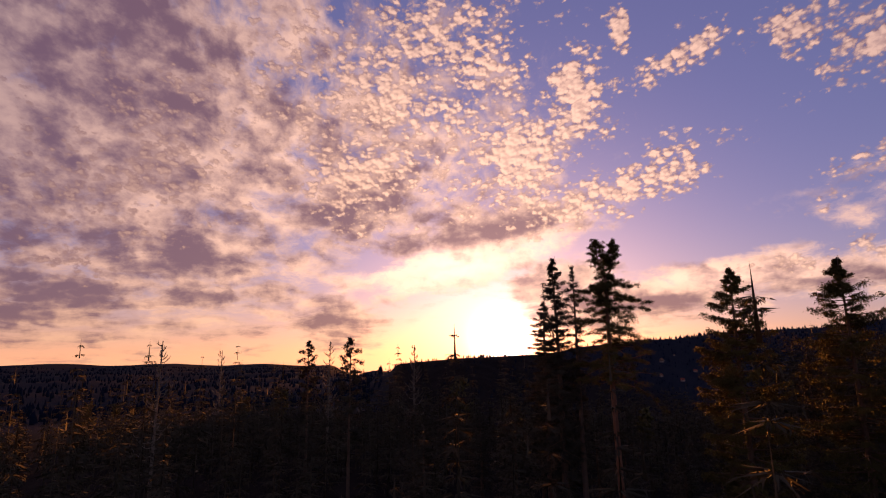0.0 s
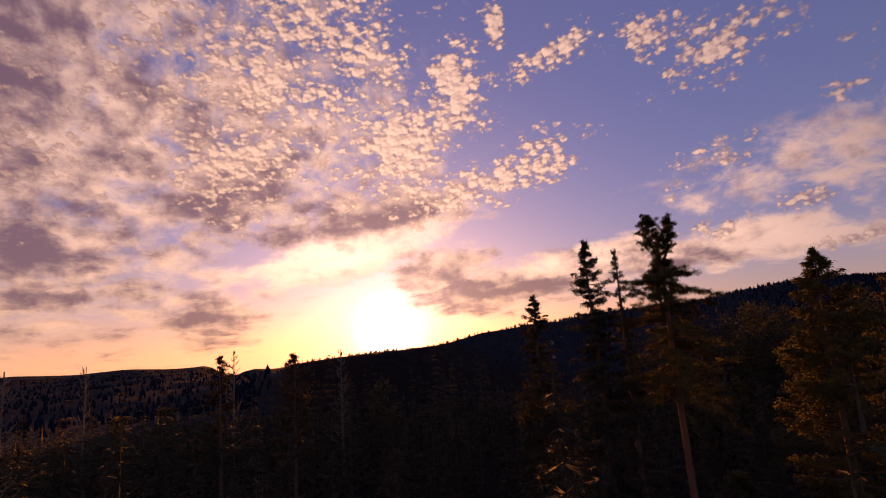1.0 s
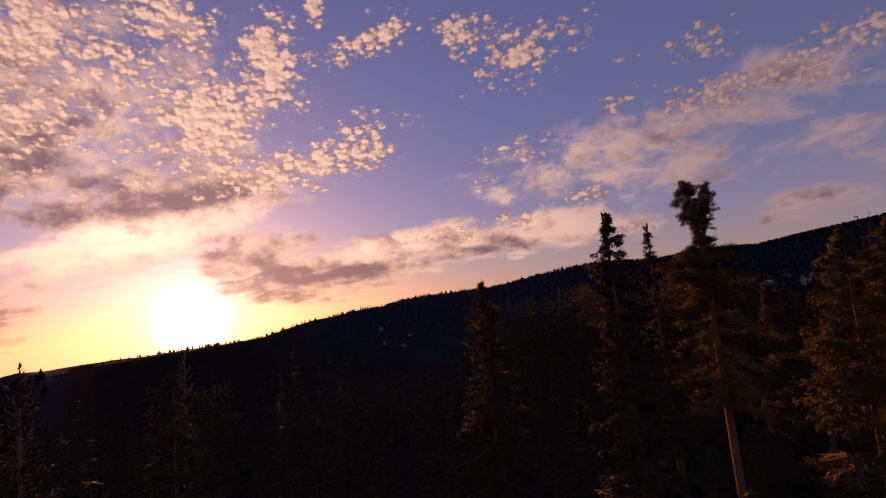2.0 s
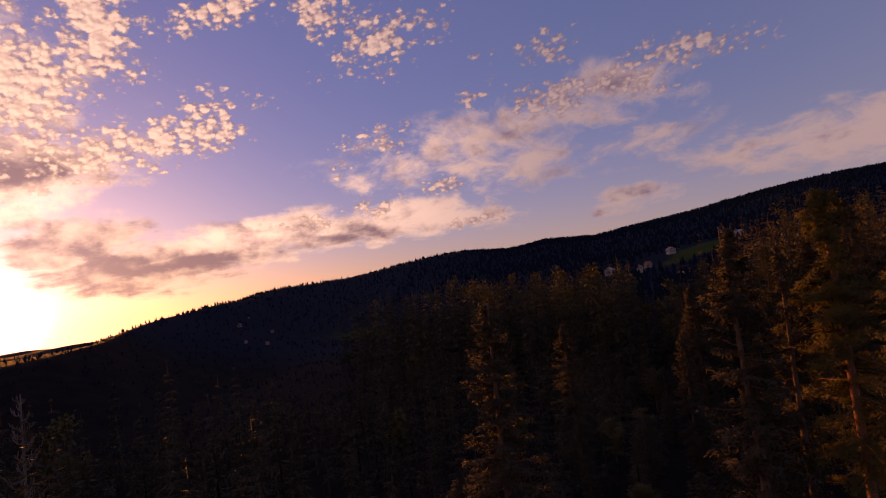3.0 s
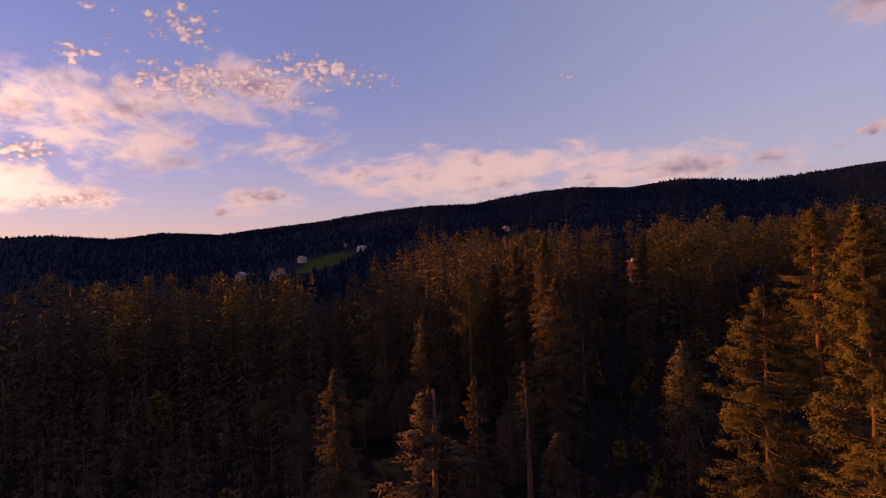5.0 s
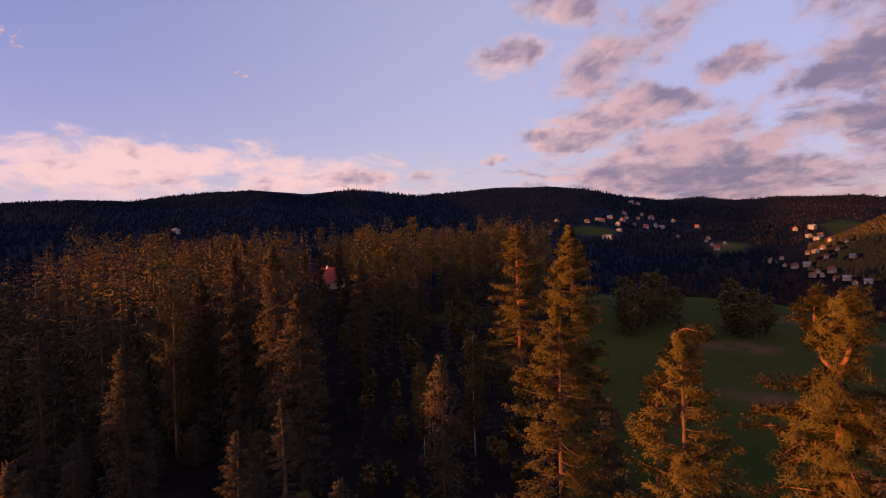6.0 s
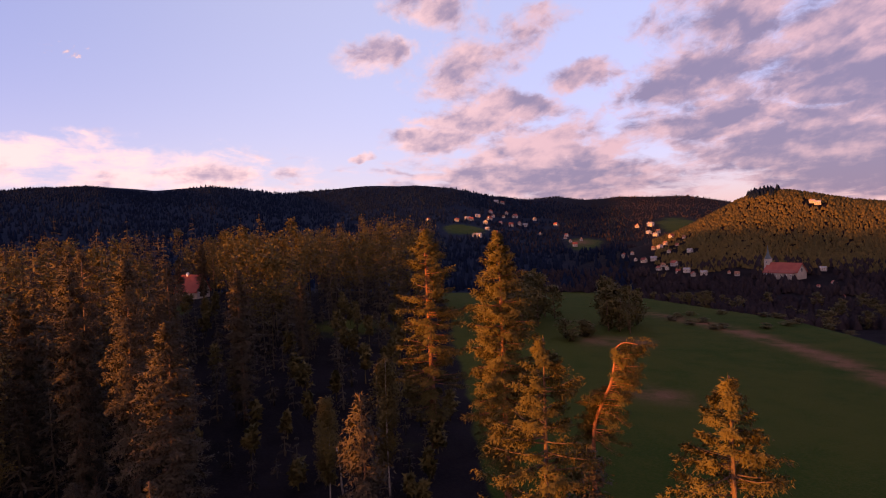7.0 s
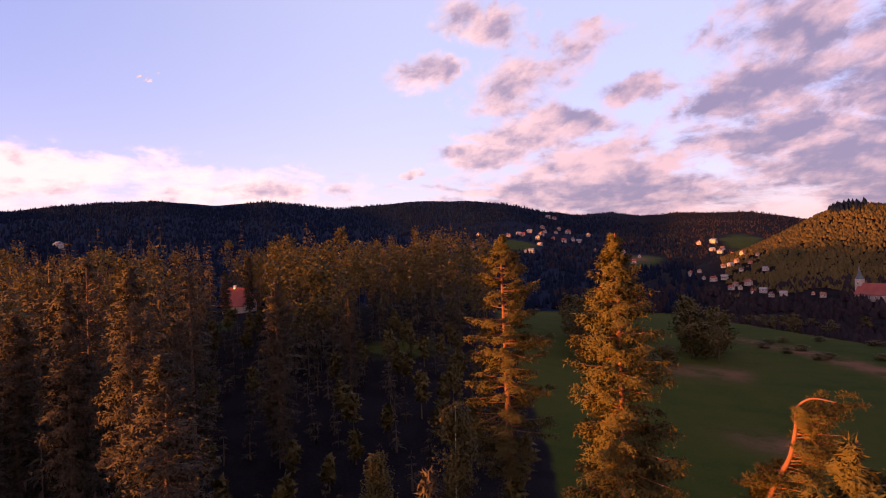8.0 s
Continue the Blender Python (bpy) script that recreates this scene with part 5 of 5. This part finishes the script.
def church(x, y, turn):
    """Long brick-red roofed nave with a pale tower and dark pointed spire."""
    z = float(ground_z(x, y)) + 0.5
    ob = new("church")
    ob.matrix_basis = pose(x, y, z, 0, 0, turn) @ Matrix.Scale(0.78, 4)
    part("nave", gable_body(26, 13, 4.6, 6.5), PLASTER, ob)
    part("nave_roof", gable_roof(26, 13, 4.6, 6.5, 0.8, 0.4), RED_ROOF, ob, "red tiled church roof")
    part("aisle", box_bm(-12, 12, -9.5, -6.4, -1.5, 3.6), PLASTER, ob)
    bm = bmesh.new()
    v = [bm.verts.new(p) for p in ((-12.6, -10.1, 3.5), (12.6, -10.1, 3.5), (12.6, -6.3, 5.6), (-12.6, -6.3, 5.6), (-12.6, -10.1, 3.8), (12.6, -10.1, 3.8), (12.6, -6.3, 5.9), (-12.6, -6.3, 5.9))]
    for f in ((3, 2, 1, 0), (4, 5, 6, 7), (0, 1, 5, 4), (1, 2, 6, 5), (2, 3, 7, 6), (3, 0, 4, 7)):
        bm.faces.new([v[i] for i in f])
    part("aisle_roof", bm, RED_ROOF, ob)
    part("tower", box_bm(-15.8, -11.4, -2.2, 2.2, -1.5, 14.5), PLASTER, ob, "pale plastered church tower")
    bm = bmesh.new()
    rings = [(2.6, 14.4), (2.6, 15.0), (1.7, 16.6), (1.2, 17.8), (0.55, 21.5), (0.06, 26.0)]
    last = None
    for rad, zz_ in rings:
        ring = [bm.verts.new((-13.6 + rad * math.cos(k * math.pi / 4 + math.pi / 8), rad * math.sin(k * math.pi / 4 + math.pi / 8), zz_)) for k in range(8)]
        if last:
            for k in range(8):
                bm.faces.new((last[k], last[(k + 1) % 8], ring[(k + 1) % 8], ring[k]))
        last = ring
    bm.faces.new(last)
    part("spire", bm, SPIRE_SHEET, ob, "dark sheet-metal pointed spire")
    for i in range(6):
        window_part(ob, -10 + i * 4, -9.5, 1.8, 0.9, 1.9, ("y", -1))
        window_part(ob, -10 + i * 4, 6.5, 3.4, 1.0, 2.8, ("y", 1))
    for sgn in (-1, 1):
        window_part(ob, -13.6, 2.2 * sgn, 11.5, 0.9, 1.7, ("y", sgn))
    window_part(ob, -15.8, 0, 11.5, 0.9, 1.7, ("x", -1))
    window_part(ob, 13, 0, 6.0, 1.6, 3.2, ("x", 1))
    return tagged(ob, "village church with a red roof, pale tower and dark spire", "church")


def settled(x, y, turn, size=1.0):
    return pose(x, y, float(ground_z(x, y)) + 0.6, 0, 0, turn) @ Matrix.Scale(size, 4)


xc, yc = polar(164.6, 402)
SITES.append((xc, yc))
church(xc, yc, 166)
STYLES = [("white plastered house with a red tiled roof", PLASTER, RED_ROOF, 7.8, 6.4, 3.6, 2.8, 3),
          ("white plastered house with a brown roof", PLASTER, BROWN_ROOF, 7.4, 6.4, 3.2, 3.2, 3),
          ("pale house with a grey sheet roof", PLASTER, GREY_ROOF, 8.8, 6.6, 4.0, 1.9, 3),
          ("brick house with a red tiled roof", BRICK, RED_ROOF, 8.4, 6.8, 3.8, 2.8, 3),
          ("dark timber house with a brown roof", TIMBER, BROWN_ROOF, 7.2, 6.0, 3.0, 3.4, 3)]
made = {}
vr = np.random.RandomState(5)


def settle_house(style, x, y, turn, size=1.0):
    SITES.append((x, y))
    if style not in made:
        made[style] = house(*STYLES[style])
        made[style].matrix_basis = settled(x, y, turn, size)
        return made[style]
    return copy_thing(made[style], settled(x, y, turn, size))


# kind of house, azimuth and distance from the overlook, turn: the hamlet up the slope
HAMLET = [(2, 137.6, 1622, 30), (0, 138.3, 1578, 80), (0, 137.0, 1282, 100), (0, 136.7, 1171, 90), (2, 135.8, 1105, 60), (0, 138.7, 1290, 120), (2, 134.4, 1055, 70), (3, 137.8, 1110, 170),
          (2, 135.8, 815, 20), (2, 136.7, 886, 10), (0, 139.0, 1103, 50), (0, 139.9, 1160, 140), (1, 141.5, 1179, 100), (0, 129.7, 880, 70), (0, 130.4, 980, 110), (1, 142.1, 880, 150),
          (0, 135.0, 1020, 50), (1, 137.3, 1160, 170), (2, 136.3, 1004, 140), (1, 138.3, 1172, 0), (0, 139.6, 1227, 90), (2, 140.6, 1133, 50), (0, 133.6, 995, 70), (2, 135.3, 790, 140)]
# the houses along the valley
VALLEY = [(1, 144.6, 811, 170), (1, 145.2, 757, 100), (0, 145.7, 729, 40), (0, 144.9, 891, 160), (0, 143.6, 1114, 0), (0, 146.3, 796, 110), (0, 151.9, 1058, 130), (2, 152.6, 999, 160),
          (2, 153.2, 921, 10), (1, 153.7, 958, 170), (1, 154.3, 899, 20), (1, 153.4, 485, 40), (2, 153.9, 475, 80), (1, 154.4, 482, 160), (0, 154.9, 473, 100), (3, 155.6, 483, 160),
          (1, 156.2, 483, 170), (2, 156.8, 472, 170), (0, 155.1, 503, 80), (2, 153.0, 1114, 0)]
# the village round the church
VILLAGE = [(0, 150.8, 469, 90), (1, 151.3, 470, 150), (1, 151.8, 452, 110), (1, 150.5, 492, 100), (0, 153.8, 427, 160), (1, 154.3, 428, 40), (1, 154.8, 421, 120), (0, 155.3, 423, 160),
           (0, 155.7, 416, 20), (2, 156.6, 419, 10), (0, 157.2, 417, 130), (2, 157.9, 418, 10), (2, 153.3, 433, 20), (0, 152.3, 448, 170), (3, 160.0, 403, 110), (1, 160.6, 406, 10),
           (2, 167.6, 422, 0), (3, 167.0, 379, 160), (0, 168.3, 377, 110), (3, 169.1, 341, 80)]
for rows, across in ((HAMLET, 5.8), (VALLEY, 5.6), (VILLAGE, 6.6)):
    for style, a, r, turn in rows:
        settle_house(style, *polar(a + float(vr.normal(0, 0.12)), r * float(vr.uniform(0.97, 1.05))), turn, min(1.35, across * r / 7500 * float(vr.uniform(0.8, 1.15))))
# white villas on the knoll, and one white house over the forest
for a, r, size in ((166.6, 529, 0.32), (167.0, 528, 0.36), (91.6, 745, 0.8)):
    settle_house(2, *polar(a, r), 20, size)
# a few houses on the slope under the sunset
for i in range(5):
    a, r = radians(vr.uniform(19, 27)), vr.uniform(330, 460)
    settle_house(3 + i % 2, CENTRE[0] + r * math.sin(a), CENTRE[1] + r * math.cos(a), 37.0 * i, 0.36)
# the houses on the hillside lot
for style, x, y, turn in ((3, 774, 271, 20), (2, 672, 222, 70), (2, 607, 277, 40), (1, 528, 271, 80), (0, 496, 265, 30), (0, 400, 244, 15), (2, 517, 308, 5)):
    settle_house(style, x, y, turn, 0.85 if x > 450 else 0.55)


def cabin(x, y, turn):
    """A steep-roofed cottage half hidden among the trees."""
    z = float(ground_z(x, y)) + 0.4
    ob = new("cabin")
    ob.matrix_basis = pose(x, y, z, 0, 0, turn) @ Matrix.Scale(0.85, 4)
    part("wall", gable_body(10, 8, 3.0, 6.0), PLASTER, ob)
    part("roof", gable_roof(10, 8, 3.0, 6.0, 0.6, 0.25), RED_ROOF, ob, "steep rust-red roof")
    part("chimney", box_bm(1.5, 2.3, -0.4, 0.4, 7.0, 10.2), PAINT, ob, "white chimney")
    part("door", box_bm(-0.5, 0.5, -4.06, -3.95, 0, 2.1), TIMBER, ob)
    for sgn in (-1, 1):
        window_part(ob, sgn * 5, -1.6, 1.6, 1.2, 1.3, ("x", sgn))
        window_part(ob, sgn * 5, 1.6, 1.6, 1.2, 1.3, ("x", sgn))
        window_part(ob, sgn * 5, 0, 5.0, 1.2, 1.3, ("x", sgn))
    return tagged(ob, "cottage with a steep rust-red roof and white chimney among trees", "house")


cabin(212.0, 1.0, 35)
SITES.append((212.0, 1.0))


# ---- the woods on the hills ----
def far_forest(name, n, r0, r1, a0, a1, seed, size, label, sides=5, power=1.0, mat=HAZY_WOODS, full=1.0, fade=None, stout=1.0):
    """Distant woods on the hillsides: small ragged spires over the ground."""
    rs = np.random.RandomState(seed)
    r = r0 + (r1 - r0) * rs.rand(n) ** power
    a = rs.uniform(a0, a1, n)
    x, y = CENTRE[0] + r * np.sin(np.radians(a)), CENTRE[1] + r * np.cos(np.radians(a))
    keep = (grass_cover(x, y) < 0.3) & ~clearings(x, y)
    if fade:
        keep &= rs.rand(n) < ease((a - fade[0]) / (fade[1] - fade[0]), 0, 1)
    for hx, hy in SITES:
        u = np.array([hx, hy]) - CENTRE
        u = u / np.hypot(*u)
        along, across = (x - hx) * u[0] + (y - hy) * u[1], np.abs((y - hy) * u[0] - (x - hx) * u[1])
        keep &= ~((np.abs(across) < 6.5) & (along > (-22 if np.hypot(hx, hy) > 480 else -7)) & (along < 6))
    x, y, r = x[keep], y[keep], r[keep]
    n = len(x)
    z = ground_z(x, y)
    h = size * rs.uniform(0.6, 1.25, n) * np.clip(r / full, 0.3, 1)
    rad = h * rs.uniform(0.17, 0.34, n) * stout
    k = np.arange(sides) * 2 * np.pi / sides
    ph = rs.uniform(0, 6.28, n)
    wob = rs.uniform(0.6, 1.3, (n, sides))
    low = np.stack([x[:, None] + rad[:, None] * wob * np.cos(k + ph[:, None]), y[:, None] + rad[:, None] * wob * np.sin(k + ph[:, None]), z[:, None] + h[:, None] * rs.uniform(-0.1, 0.2, (n, sides))], -1)
    mid = np.stack([x[:, None] + rad[:, None] * 0.55 * wob[:, ::-1] * np.cos(k + 0.6 + ph[:, None]), y[:, None] + rad[:, None] * 0.55 * wob[:, ::-1] * np.sin(k + 0.6 + ph[:, None]), z[:, None] + h[:, None] * rs.uniform(0.45, 0.7, (n, sides))], -1)
    tip = np.stack([x, y, z + h], -1)[:, None]
    v = np.concatenate([low, mid, tip], 1).reshape(-1, 3)
    f = []
    for i in range(sides):
        j = (i + 1) % sides
        f += [(i, j, sides + i), (j, sides + j, sides + i), (sides + i, sides + j, 2 * sides)]
    f = (np.array(f)[None] + (np.arange(n) * (2 * sides + 1))[:, None, None]).reshape(-1, 3)
    me = tris_mesh(name, v, f, mat)
    me.polygons.foreach_set("use_smooth", [True] * len(me.polygons))
    tagged(new(name, me), label, "forest", kind="stuff")


def clearings(x, y):
    """Where houses and gardens keep the woods open."""
    r, a = seen(x, y)
    c = (np.abs(a - 138.5) < 5.5) & (r > 880) & (r < 1330) & (np.sin(x * 0.05) + np.sin(y * 0.06) > 0.3)
    c |= (a > 150) & (a < 176) & (r > 330) & (r < 425) & (np.sin(x * 0.13) + np.sin(y * 0.11) > 1.1)
    c |= (np.abs(a - 154) < 3.5) & (r > 560) & (r < 900) & (np.sin(x * 0.07) + np.sin(y * 0.05) > 0.4)
    c |= np.hypot((x - 600) / 95, (y - 258) / 42) < 1
    return c


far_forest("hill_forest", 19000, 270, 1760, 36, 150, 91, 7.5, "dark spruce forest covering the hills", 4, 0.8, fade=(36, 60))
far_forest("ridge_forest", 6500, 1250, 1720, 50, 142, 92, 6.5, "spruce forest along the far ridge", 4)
far_forest("valley_forest", 5000, 230, 430, 136, 180, 93, 4.6, "low trees and thickets along the valley floor", 5, mat=SHADED_VALLEY_WOODS, stout=1.5)
far_forest("knoll_forest", 19000, 410, 640, 152, 178, 94, 2.9, "sunlit mixed forest on a steep knoll", 3, mat=SUNLIT_WOODS, stout=1.9)
far_forest("back_forest", 6500, 640, 2400, 136, 166, 95, 4.8, "dark forest on the far valley side", 4, mat=SHADED_VALLEY_WOODS, stout=1.3)
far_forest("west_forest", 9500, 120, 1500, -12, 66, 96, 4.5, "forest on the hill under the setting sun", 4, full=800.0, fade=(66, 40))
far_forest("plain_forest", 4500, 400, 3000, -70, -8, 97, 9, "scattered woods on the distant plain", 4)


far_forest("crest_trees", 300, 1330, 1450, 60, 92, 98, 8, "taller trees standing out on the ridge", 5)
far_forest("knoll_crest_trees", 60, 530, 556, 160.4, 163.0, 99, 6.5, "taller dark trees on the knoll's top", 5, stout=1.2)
